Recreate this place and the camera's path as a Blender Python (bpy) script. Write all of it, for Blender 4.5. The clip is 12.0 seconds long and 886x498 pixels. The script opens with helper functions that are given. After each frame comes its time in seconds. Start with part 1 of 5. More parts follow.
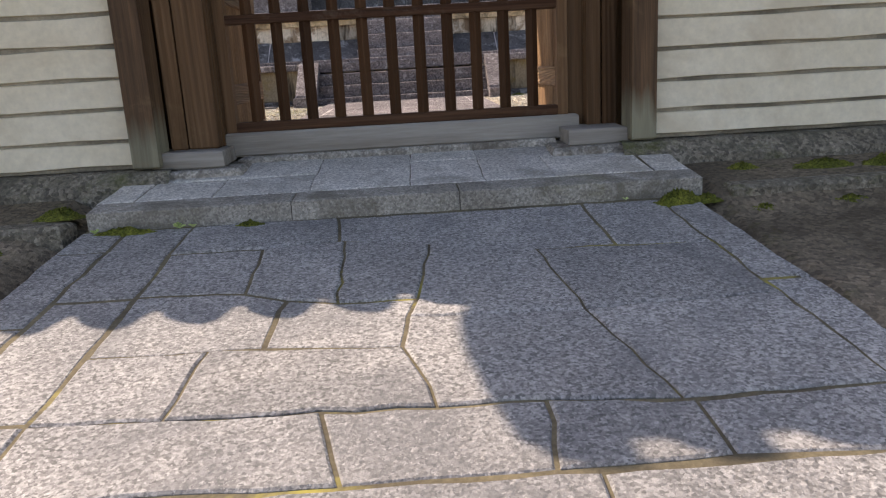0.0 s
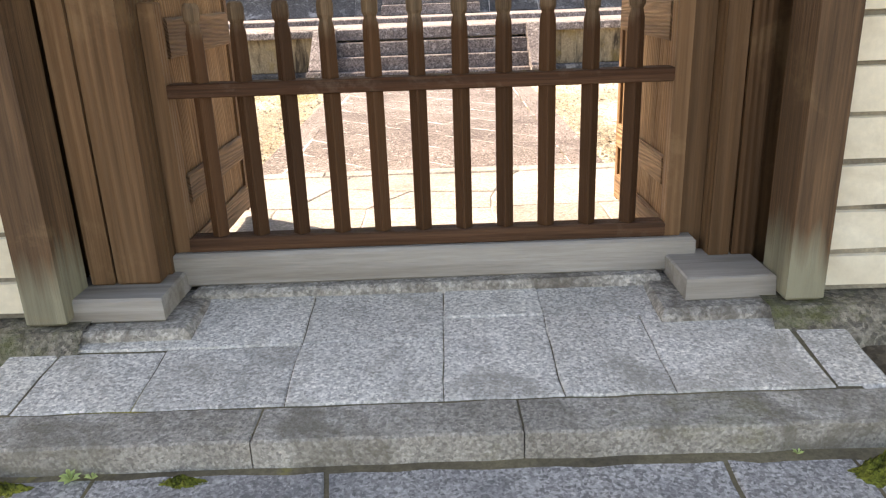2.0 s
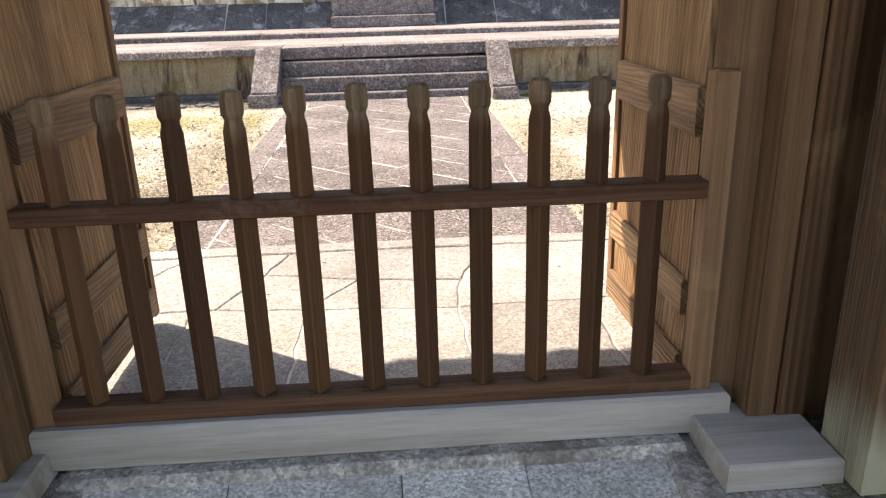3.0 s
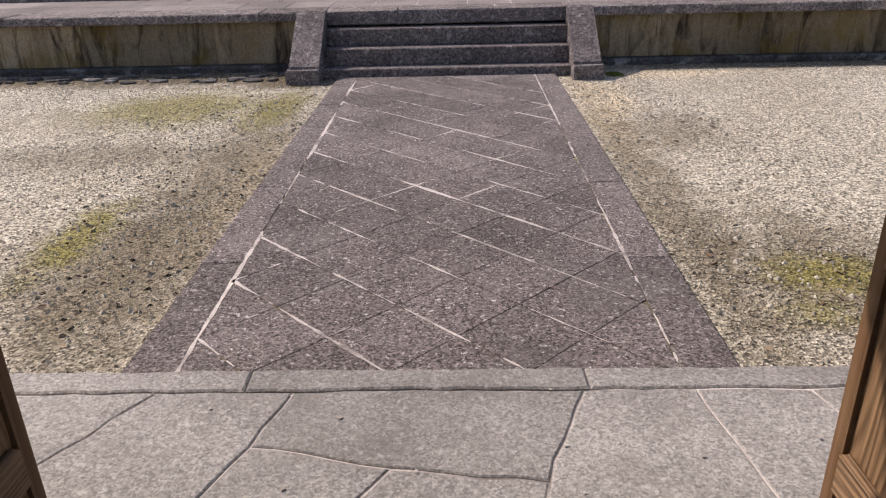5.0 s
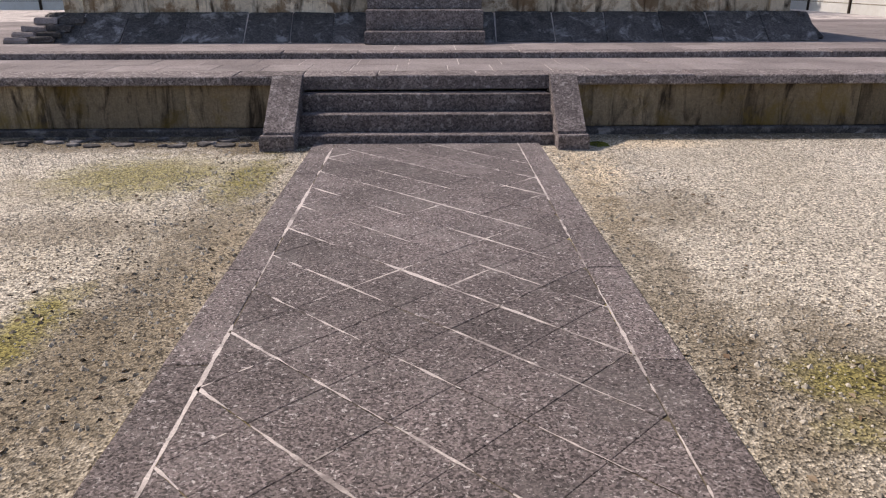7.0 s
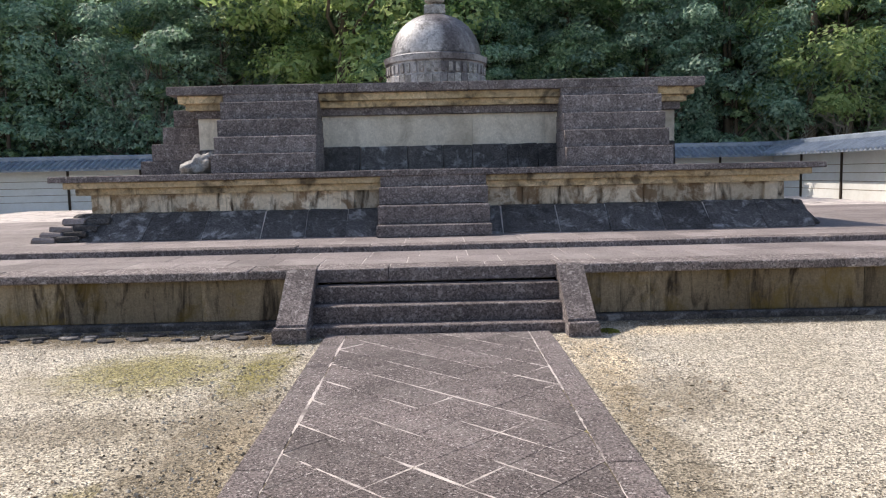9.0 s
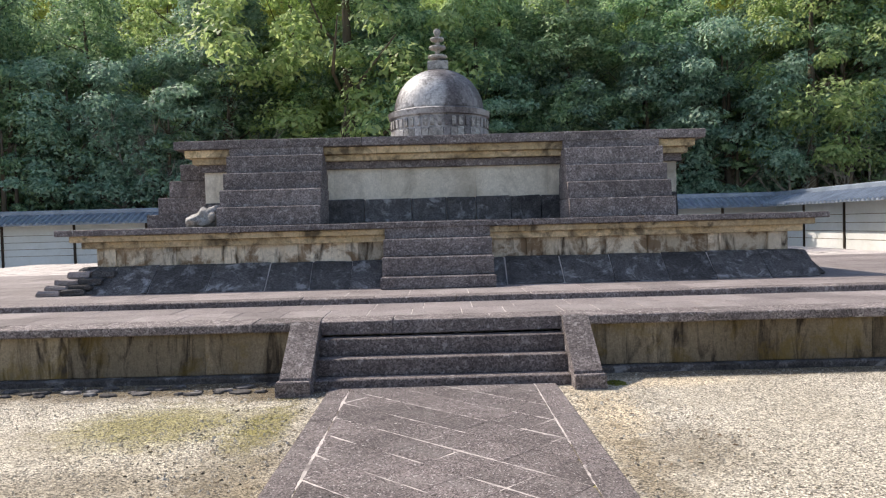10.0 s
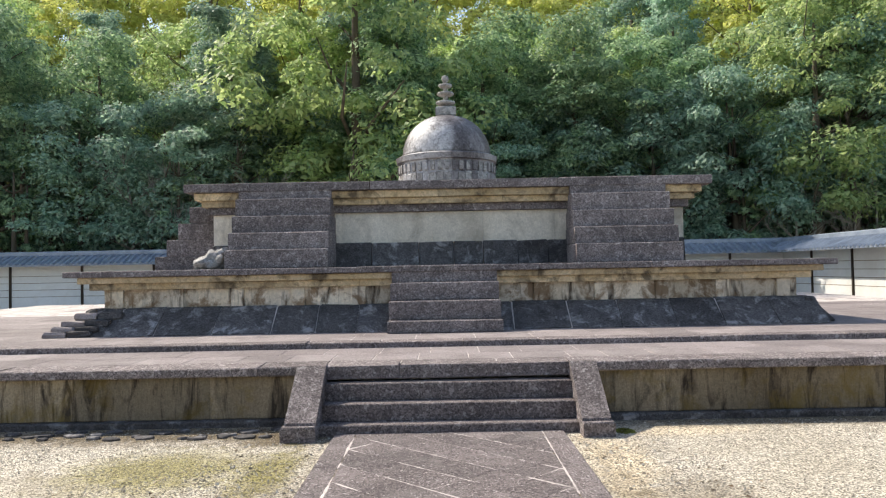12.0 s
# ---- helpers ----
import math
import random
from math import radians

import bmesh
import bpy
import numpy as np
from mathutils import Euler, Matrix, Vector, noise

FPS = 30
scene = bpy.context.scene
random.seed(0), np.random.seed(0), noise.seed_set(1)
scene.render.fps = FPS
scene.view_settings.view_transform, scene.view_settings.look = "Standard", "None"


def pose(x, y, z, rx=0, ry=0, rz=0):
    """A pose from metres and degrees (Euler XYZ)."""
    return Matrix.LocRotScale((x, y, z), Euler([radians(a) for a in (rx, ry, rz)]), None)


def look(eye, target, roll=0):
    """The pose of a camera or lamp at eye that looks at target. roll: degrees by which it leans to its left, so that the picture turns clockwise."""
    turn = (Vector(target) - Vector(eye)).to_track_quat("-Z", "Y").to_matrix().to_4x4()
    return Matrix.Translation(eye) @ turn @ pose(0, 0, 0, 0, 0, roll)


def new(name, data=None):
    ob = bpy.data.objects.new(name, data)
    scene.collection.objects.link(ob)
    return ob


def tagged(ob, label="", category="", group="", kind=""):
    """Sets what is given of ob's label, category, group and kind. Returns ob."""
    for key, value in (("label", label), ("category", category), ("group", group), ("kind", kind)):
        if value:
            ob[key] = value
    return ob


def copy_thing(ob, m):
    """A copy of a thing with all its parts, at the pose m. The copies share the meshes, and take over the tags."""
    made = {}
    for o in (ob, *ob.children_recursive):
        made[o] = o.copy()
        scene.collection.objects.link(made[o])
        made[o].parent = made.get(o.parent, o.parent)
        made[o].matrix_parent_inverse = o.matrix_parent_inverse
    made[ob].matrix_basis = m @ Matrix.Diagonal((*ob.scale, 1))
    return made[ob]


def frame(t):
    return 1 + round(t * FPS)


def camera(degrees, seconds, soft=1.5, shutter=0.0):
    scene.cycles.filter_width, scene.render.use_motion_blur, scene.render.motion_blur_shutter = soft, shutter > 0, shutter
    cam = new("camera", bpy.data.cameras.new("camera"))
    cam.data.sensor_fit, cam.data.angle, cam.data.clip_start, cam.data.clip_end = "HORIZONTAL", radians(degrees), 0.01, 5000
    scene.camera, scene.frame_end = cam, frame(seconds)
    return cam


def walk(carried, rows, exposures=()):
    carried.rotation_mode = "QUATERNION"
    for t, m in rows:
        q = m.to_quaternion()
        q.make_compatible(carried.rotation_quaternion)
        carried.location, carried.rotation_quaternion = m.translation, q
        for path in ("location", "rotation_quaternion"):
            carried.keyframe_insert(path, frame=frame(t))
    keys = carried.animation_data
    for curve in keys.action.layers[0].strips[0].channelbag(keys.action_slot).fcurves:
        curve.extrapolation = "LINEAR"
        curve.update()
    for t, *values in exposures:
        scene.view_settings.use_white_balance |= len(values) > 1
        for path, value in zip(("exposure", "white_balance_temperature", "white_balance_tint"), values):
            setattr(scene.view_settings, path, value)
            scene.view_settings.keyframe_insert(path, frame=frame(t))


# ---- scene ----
cam = camera(61.4, 12.0, soft=1.2)
PATH = [
    (0, (-0.026, -0.206, 1.449), (0.035, 1.734, 0.965), -3.2),
    (0.5, (-0.018, 0.291, 1.584), (0.027, 2.229, 1.092), -3.5),
    (1, (-0.02, 0.684, 1.815), (0.035, 2.616, 1.301), -2.5),
    (1.5, (-0.034, 1.118, 1.959), (-0.048, 3.03, 1.371), -2.6),
    (2, (-0.031, 1.395, 2.062), (-0.039, 3.284, 1.405), -2.1),
    (2.5, (-0.065, 1.834, 2.275), (0.0, 3.706, 1.573), -1.7),
    (3, (-0.014, 2.244, 2.285), (0.094, 4.127, 1.62), -1.6),
    (3.3, (-0.029, 2.533, 2.354), (0.034, 4.425, 1.71), -1.3),
    (3.5, (-0.022, 2.695, 2.349), (-0.003, 4.586, 1.698), -1.6),
    (3.7, (-0.047, 2.87, 2.345), (-0.042, 4.759, 1.686), -1.3),
    (5.3, (0.006, 3.907, 2.539), (-0.045, 5.716, 1.688), -1.5),
    (5.5, (-0.018, 3.966, 2.529), (-0.061, 5.765, 1.657), -1.3),
    (6, (-0.102, 4.126, 2.555), (-0.11, 5.917, 1.665), -0.6),
    (6.4, (-0.121, 4.177, 2.546), (-0.095, 5.99, 1.703), 0.2),
    (6.5, (-0.121, 4.178, 2.546), (-0.092, 6.002, 1.726), 0.0),
    (7, (-0.116, 4.219, 2.572), (-0.08, 6.1, 1.892), -0.1),
    (7.5, (-0.119, 4.236, 2.592), (-0.089, 6.162, 2.054), -0.5),
    (7.7, (-0.128, 4.241, 2.595), (-0.097, 6.182, 2.113), -0.7),
    (9.5, (-0.126, 4.214, 2.627), (-0.115, 6.21, 2.503), -1.4),
    (10, (-0.132, 4.217, 2.625), (-0.123, 6.216, 2.563), -1.5),
    (10.5, (-0.136, 4.222, 2.63), (-0.13, 6.222, 2.614), -1.4),
    (11, (-0.136, 4.224, 2.646), (-0.135, 6.224, 2.662), -1.3),
    (11.5, (-0.142, 4.219, 2.637), (-0.144, 6.219, 2.678), -1.2),
    (12, (-0.146, 4.218, 2.64), (-0.151, 6.218, 2.694), -1.1),
]
EXPOSURES = [(0.0, 0.98, 7600, 18), (0.6, 1.28, 8200, 18), (1.2, 2.02, 8900, 17), (2.0, 2.1, 8900, 16), (3.0, 1.75, 7900, 14), (3.7, 1.2, 7300, 15), (5.3, 0.15, 7000, 19), (6.5, 0.1, 7000, 19),
             (7.5, 0.4, 7000, 18), (9.3, 0.6, 6900, 13), (10.5, 0.75, 6900, 12), (12.0, 0.82, 7000, 10)]
walk(cam, [(t, look(eye, target, roll)) for t, eye, target, roll in PATH], EXPOSURES)

# ---- world, sun ----
world = bpy.data.worlds.new("sky")
scene.world = world
world.use_nodes = True
wn = world.node_tree.nodes
sky = wn.new("ShaderNodeTexSky")
sky.sky_type = "NISHITA"
sky.sun_disc = False
SUN = Vector((-0.80, 0.53, 1.0)).normalized()      # towards the sun
sky.sun_elevation = math.asin(SUN.z)
sky.sun_rotation = math.atan2(SUN.x, SUN.y)
sky.air_density, sky.dust_density = 1.0, 1.2
wn["Background"].inputs["Strength"].default_value = 0.14
world.node_tree.links.new(sky.outputs["Color"], wn["Background"].inputs["Color"])
sun_data = bpy.data.lights.new("sun", "SUN")
sun_data.energy, sun_data.angle, sun_data.color = 3.6, radians(0.5), (1.0, 0.94, 0.85)
sun = new("sun", sun_data)
sun.matrix_world = look(SUN * 60, (0, 0, 0))


# ---- materials ----
def material(name, base, other, rough=0.85, scale=6.0, grain=120.0, bump=0.25, stretch=(1, 1, 1), stain=None, stain_scale=1.2,
             stain_amount=0.5, vary=0.0, metal=0.0, speckle=0.25, distance=0.01, moss=None, moss_scale=1.5, moss_amount=0.4, world_space=True, chips=0.0, chip_scale=90.0, patches=(), sand=(), sand_colour=(0.60, 0.50, 0.35), patch_colour=(0.2, 0.19, 0.04), moss_at=(0.56, 0.66), bands=(), band_colour=(0.2, 0.17, 0.12), foot=None, foot_z=1.45, foot_noise=0.9, spec=0.3, rings=0.0, ring_scale=9.0):
    """Two scales of colour, fine grain and relief, stains with a shape of their own."""
    m = bpy.data.materials.new(name)
    m.use_nodes = True
    nt = m.node_tree
    n, l = nt.nodes, nt.links
    bsdf = n["Principled BSDF"]
    bsdf.inputs["Roughness"].default_value = rough
    bsdf.inputs["Metallic"].default_value = metal
    bsdf.inputs["Specular IOR Level"].default_value = spec
    if world_space:
        geo = n.new("ShaderNodeNewGeometry")
        co = geo.outputs["Position"]
    else:
        tc = n.new("ShaderNodeTexCoord")
        co = tc.outputs["Object"]
    mp = n.new("ShaderNodeMapping")
    mp.inputs["Scale"].default_value = stretch
    l.new(co, mp.inputs["Vector"])
    v = mp.outputs["Vector"]

    def tex(sc, detail=5, rough_=0.6, dist=0.0, vec=v):
        t = n.new("ShaderNodeTexNoise")
        t.inputs["Scale"].default_value = sc
        t.inputs["Detail"].default_value = detail
        t.inputs["Roughness"].default_value = rough_
        t.inputs["Distortion"].default_value = dist
        l.new(vec, t.inputs["Vector"])
        return t.outputs["Fac"]

    def ramp(fac, lo, hi):
        r = n.new("ShaderNodeMapRange")
        r.inputs["From Min"].default_value, r.inputs["From Max"].default_value = lo, hi
        l.new(fac, r.inputs["Value"])
        return r.outputs["Result"]

    def mix(fac, a, b, mode="MIX"):
        x = n.new("ShaderNodeMix")
        x.data_type, x.blend_type = "RGBA", mode
        for s, val in ((x.inputs["Factor"], fac), (x.inputs["A"], a), (x.inputs["B"], b)):
            if hasattr(val, "is_output"):
                l.new(val, s)
            elif isinstance(val, (int, float)):
                s.default_value = val
            else:
                s.default_value = (*val, 1)
        return x.outputs["Result"]

    big = ramp(tex(scale, 4, 0.6, 0.3), 0.35, 0.68)
    col = mix(big, base, other)
    fine_fac = tex(grain, 3, 0.7)
    fine = ramp(fine_fac, 0.3, 0.7)
    sp = n.new("ShaderNodeMapRange")
    sp.inputs["To Min"].default_value, sp.inputs["To Max"].default_value = 1 - speckle, 1 + speckle
    l.new(fine, sp.inputs["Value"])
    col = mix(1.0, col, sp.outputs["Result"], "MULTIPLY")
    if rings:
        # the annual rings of sawn boards, long along the grain
        wv = n.new("ShaderNodeTexWave")
        wv.bands_direction = "DIAGONAL"
        wv.inputs["Scale"].default_value = ring_scale
        wv.inputs["Distortion"].default_value = 16.0
        wv.inputs["Detail"].default_value = 2.0
        wv.inputs["Detail Scale"].default_value = 0.35
        l.new(v, wv.inputs["Vector"])
        wr = n.new("ShaderNodeMapRange")
        wr.inputs["To Min"].default_value, wr.inputs["To Max"].default_value = 1 - rings, 1 + rings * 0.6
        l.new(wv.outputs["Fac"], wr.inputs["Value"])
        col = mix(1.0, col, wr.outputs["Result"], "MULTIPLY")
        ha = n.new("ShaderNodeMath")
        ha.operation = "MULTIPLY_ADD"
        ha.inputs[1].default_value = 0.5
        l.new(wv.outputs["Fac"], ha.inputs[0])
        l.new(fine_fac, ha.inputs[2])
        fine_fac = ha.outputs["Value"]
    if chips:
        vo = n.new("ShaderNodeTexVoronoi")
        vo.inputs["Scale"].default_value = chip_scale
        l.new(co, vo.inputs["Vector"])
        sc = n.new("ShaderNodeSeparateColor")
        l.new(vo.outputs["Color"], sc.inputs["Color"])
        cr = n.new("ShaderNodeMapRange")
        cr.inputs["To Min"].default_value, cr.inputs["To Max"].default_value = 1 - chips, 1 + chips
        l.new(sc.outputs["Red"], cr.inputs["Value"])
        col = mix(1.0, col, cr.outputs["Result"], "MULTIPLY")
        if name == "gravel":
            fine_fac = vo.outputs["Distance"]

    def spot_mask(x, y, rx, ry, soft, wave):
        # an uneven patch round (x, y)
        sub = n.new("ShaderNodeVectorMath")
        sub.operation = "SUBTRACT"
        sub.inputs[1].default_value = (x, y, 0)
        l.new(co, sub.inputs[0])
        mul = n.new("ShaderNodeVectorMath")
        mul.operation = "MULTIPLY"
        mul.inputs[1].default_value = (1 / rx, 1 / ry, 0)
        l.new(sub.outputs["Vector"], mul.inputs[0])
        ln = n.new("ShaderNodeVectorMath")
        ln.operation = "LENGTH"
        l.new(mul.outputs["Vector"], ln.inputs[0])
        ns = n.new("ShaderNodeMath")
        ns.operation = "MULTIPLY_ADD"
        ns.inputs[1].default_value = wave
        l.new(tex(5.0, 6, 0.75, 0.3, co), ns.inputs[0])
        l.new(ln.outputs["Value"], ns.inputs[2])
        return ramp(ns.outputs["Value"], 1.0 + wave * 0.5 + soft, 1.0 + wave * 0.5 - soft)
    for colours, spots_ in ((sand_colour, sand), (band_colour, bands), (patch_colour, patches)):
        for x, y, rx, ry, amount in spots_:
            sm = n.new("ShaderNodeMath")
            sm.operation = "MULTIPLY"
            sm.inputs[1].default_value = amount
            l.new(spot_mask(x, y, rx, ry, 0.45, 2.2), sm.inputs[0])
            tint = mix(1.0, colours, sp.outputs["Result"] if not chips else cr.outputs["Result"], "MULTIPLY")
            col = mix(sm.outputs["Value"], col, tint)
    if foot:
        sx = n.new("ShaderNodeSeparateXYZ")
        l.new(co, sx.inputs["Vector"])
        fa = n.new("ShaderNodeMath")
        fa.operation = "MULTIPLY_ADD"
        fa.inputs[1].default_value = foot_noise
        l.new(tex(2.2, 5, 0.7), fa.inputs[0])
        l.new(sx.outputs["Z"], fa.inputs[2])
        col = mix(ramp(fa.outputs["Value"], foot_z + 0.61 * foot_noise, foot_z + 0.33 * foot_noise), col, foot)
    if stain:
        s = ramp(tex(stain_scale, 6, 0.65, 0.6), 0.5, 0.64)
        sm = n.new("ShaderNodeMath")
        sm.operation = "MULTIPLY"
        sm.inputs[1].default_value = stain_amount
        l.new(s, sm.inputs[0])
        col = mix(sm.outputs["Value"], col, stain)
    if moss:
        s = ramp(tex(moss_scale, 6, 0.7, 0.4, co), *moss_at)
        sm = n.new("ShaderNodeMath")
        sm.operation = "MULTIPLY"
        sm.inputs[1].default_value = moss_amount
        l.new(s, sm.inputs[0])
        col = mix(sm.outputs["Value"], col, moss)
    if vary:
        oi = n.new("ShaderNodeObjectInfo")
        vr = n.new("ShaderNodeMapRange")
        vr.inputs["To Min"].default_value, vr.inputs["To Max"].default_value = 1 - vary, 1 + vary
        l.new(oi.outputs["Random"], vr.inputs["Value"])
        col = mix(1.0, col, vr.outputs["Result"], "MULTIPLY")
    l.new(col, bsdf.inputs["Base Color"])
    if bump:
        b = n.new("ShaderNodeBump")
        b.inputs["Strength"].default_value = bump
        b.inputs["Distance"].default_value = distance
        l.new(fine_fac, b.inputs["Height"])
        l.new(b.outputs["Normal"], bsdf.inputs["Normal"])
    return m


M = dict(
    granite=material("granite", (0.240, 0.231, 0.225), (0.318, 0.303, 0.290), 0.85, 2.0, 80, 0.6, speckle=0.32, chips=0.48, chip_scale=110, vary=0.14, stain=(0.145, 0.143, 0.145), stain_amount=0.6, moss=(0.58, 0.55, 0.53), moss_scale=60, moss_amount=0.45, moss_at=(0.575, 0.63)),
    step=material("step_stone", (0.488, 0.458, 0.415), (0.634, 0.598, 0.549), 0.85, 2.5, 80, 0.5, speckle=0.3, chips=0.36, chip_scale=115, vary=0.10, stain=(0.27, 0.245, 0.208), stain_amount=0.7, stain_scale=2.6, moss=(0.72, 0.70, 0.66), moss_scale=40, moss_amount=0.4, moss_at=(0.57, 0.63)),
    rough_stone=material("rough_stone", (0.15, 0.13, 0.10), (0.25, 0.22, 0.175), 0.9, 5.0, 60, 0.9, speckle=0.4, chips=0.45, chip_scale=55, vary=0.1, stain=(0.09, 0.085, 0.06), stain_scale=2.5, stain_amount=0.7, distance=0.02, moss=(0.10, 0.11, 0.02), moss_scale=2.2, moss_amount=0.6),
    andesite=material("dark_andesite", (0.104, 0.087, 0.085), (0.168, 0.141, 0.137), 0.85, 1.3, 70, 0.9, speckle=0.45, chips=0.75, chip_scale=105, vary=0.16, stain=(0.22, 0.198, 0.19), stain_scale=2.2, stain_amount=0.35, moss=(0.60, 0.56, 0.54), moss_scale=42, moss_amount=0.75, moss_at=(0.585, 0.63)),
    sand_stone=material("beige_stone", (0.56, 0.475, 0.355), (0.73, 0.65, 0.53), 0.9, 1.1, 40, 0.3, speckle=0.1, stretch=(1, 1, 0.25), chips=0.08, chip_scale=30, stain=(0.055, 0.039, 0.028), stain_scale=4.6, stain_amount=0.95, vary=0.22, moss=(0.20, 0.125, 0.068), moss_scale=2.0, moss_amount=0.85, moss_at=(0.50, 0.60), spec=0.15),
    pale_wall=material("pale_tier_stone", (0.60, 0.545, 0.45), (0.76, 0.70, 0.60), 0.9, 0.9, 40, 0.3, speckle=0.1, stretch=(1, 1, 0.6), chips=0.08, chip_scale=30, stain=(0.23, 0.19, 0.14), stain_scale=1.5, stain_amount=0.5, vary=0.12, moss=(0.36, 0.31, 0.24), moss_scale=1.2, moss_amount=0.5, moss_at=(0.52, 0.66), spec=0.15),
    terrace_stone=material("stained_terrace_stone", (0.175, 0.138, 0.090), (0.32, 0.265, 0.185), 0.9, 0.9, 60, 0.5, speckle=0.15, stretch=(1, 1, 0.20), chips=0.15, chip_scale=60, stain=(0.024, 0.018, 0.014), stain_scale=6.5, stain_amount=0.9, vary=0.32, moss=(0.17, 0.120, 0.034), moss_scale=1.6, moss_amount=0.75, moss_at=(0.53, 0.66), spec=0.15),
    tan_stone=material("tan_cornice_stone", (0.50, 0.375, 0.215), (0.63, 0.51, 0.34), 0.9, 1.8, 60, 0.5, speckle=0.15, chips=0.15, chip_scale=30, stain=(0.060, 0.045, 0.032), stain_scale=2.2, stain_amount=0.85, vary=0.2, moss=(0.18, 0.125, 0.07), moss_scale=4.5, moss_amount=0.55),
    inner_stone=material("inner_paving_stone", (0.250, 0.236, 0.224), (0.335, 0.318, 0.303), 0.85, 2.2, 70, 0.6, speckle=0.25, chips=0.32, chip_scale=120, vary=0.12, stain=(0.20, 0.182, 0.170), stain_scale=2.0, stain_amount=0.5, moss=(0.56, 0.53, 0.51), moss_scale=36, moss_amount=0.5, moss_at=(0.57, 0.63)),
    # stained stone; on the terrace plinth its black also stands for shade
    dark_stone=material("black_stained_shaded_stone", (0.064, 0.060, 0.060), (0.135, 0.127, 0.124), 0.85, 2.6, 60, 0.9, chips=0.35, chip_scale=50, vary=0.3, stain=(0.030, 0.028, 0.030), stain_scale=2.6, stain_amount=0.7, moss=(0.42, 0.41, 0.41), moss_scale=3.2, moss_amount=0.6, moss_at=(0.54, 0.66), spec=0.2),
    andesite_block=material("mottled_andesite", (0.145, 0.123, 0.120), (0.240, 0.207, 0.200), 0.88, 1.4, 60, 0.9, speckle=0.45, chips=0.5, chip_scale=60, vary=0.18, stain=(0.075, 0.063, 0.060), stain_scale=6.0, stain_amount=0.55, moss=(0.50, 0.46, 0.44), moss_scale=16, moss_amount=0.6, moss_at=(0.56, 0.63), spec=0.2),
    terrace_paving=material("terrace_paving_stone", (0.190, 0.162, 0.157), (0.275, 0.240, 0.232), 0.85, 0.9, 60, 0.6, speckle=0.25, chips=0.22, chip_scale=70, vary=0.14, stain=(0.34, 0.305, 0.29), stain_scale=0.8, stain_amount=0.45, moss=(0.13, 0.108, 0.103), moss_scale=3.0, moss_amount=0.4),
    mortar=material("pale_mortar", (0.66, 0.60, 0.56), (0.46, 0.41, 0.385), 0.95, 5.5, 90, 0.3, stain=(0.12, 0.10, 0.095), stain_scale=1.7, stain_amount=0.8),
    dark_joint=material("dark_joint", (0.09, 0.075, 0.05), (0.20, 0.165, 0.10), 0.95, 3, 60, 0.3, moss=(0.34, 0.29, 0.07), moss_scale=1.6, moss_amount=0.95),
    gravel=material("gravel", (0.41, 0.368, 0.293), (0.50, 0.458, 0.384), 0.95, 0.5, 60, 0.55, speckle=0.5, chips=0.85, chip_scale=76, stain=(0.25, 0.212, 0.15), stain_scale=0.9, stain_amount=0.3, distance=0.02,
                    bands=((-1.62, 8.2, 0.42, 2.6, 0.7), (-1.95, 7.3, 0.5, 0.9, 0.6), (1.28, 8.2, 0.20, 2.8, 0.65), (1.80, 7.1, 0.5, 0.7, 0.8), (-3.4, 12.5, 3.4, 0.45, 0.95), (-1.9, 12.2, 0.6, 0.4, 0.9), (-2.9, 9.4, 0.9, 0.35, 0.5), (1.8, 9.9, 0.4, 0.6, 0.5), (3.8, 12.7, 2.5, 0.25, 0.85)), band_colour=(0.125, 0.098, 0.060),
                    patches=((-2.75, 11.0, 0.80, 0.65, 0.75), (-1.75, 10.9, 0.22, 0.8, 0.7), (-2.22, 7.75, 0.16, 0.5, 0.8), (1.80, 7.15, 0.30, 0.22, 0.7), (2.25, 6.8, 0.3, 0.2, 0.55), (1.6, 6.75, 0.16, 0.12, 0.5)), patch_colour=(0.190, 0.165, 0.034),
                    sand=((1.40, 11.2, 0.30, 0.9, 0.85), (1.28, 9.9, 0.16, 0.8, 0.7), (-1.50, 8.6, 0.12, 1.2, 0.6), (2.3, 12.3, 0.7, 0.25, 0.6))),
    soil=material("damp_soil", (0.14, 0.11, 0.075), (0.22, 0.175, 0.125), 0.95, 1.5, 60, 0.8, chips=0.4, chip_scale=50, stain=(0.07, 0.055, 0.038), stain_amount=0.6, moss=(0.10, 0.095, 0.022), moss_scale=2.3, moss_amount=0.55, distance=0.02),
    wood_v=material("weathered_brown_wood", (0.118, 0.062, 0.031), (0.205, 0.118, 0.063), 0.62, 2.0, 12, 0.45, stretch=(3, 3, 0.07), speckle=0.28, vary=0.22, stain=(0.045, 0.024, 0.013), stain_amount=0.6, stain_scale=1.2, moss=(0.29, 0.185, 0.10), moss_scale=2.6, moss_amount=0.3, spec=0.15, rings=0.08, ring_scale=5.0),
    picket=material("picket_wood", (0.12, 0.076, 0.044), (0.19, 0.128, 0.080), 0.65, 3.0, 18, 0.8, stretch=(3, 3, 0.09), speckle=0.45, foot=(0.085, 0.040, 0.019), foot_z=1.97, foot_noise=0.22, vary=0.2, stain=(0.030, 0.014, 0.008), stain_amount=0.6, spec=0.15),
    step_front=material("step_edge_stone", (0.27, 0.245, 0.212), (0.40, 0.37, 0.33), 0.85, 2.5, 80, 0.7, speckle=0.3, chips=0.32, chip_scale=110, vary=0.08, stain=(0.145, 0.128, 0.098), stain_amount=0.75, stain_scale=2.6, moss=(0.16, 0.15, 0.06), moss_scale=3.0, moss_amount=0.35),
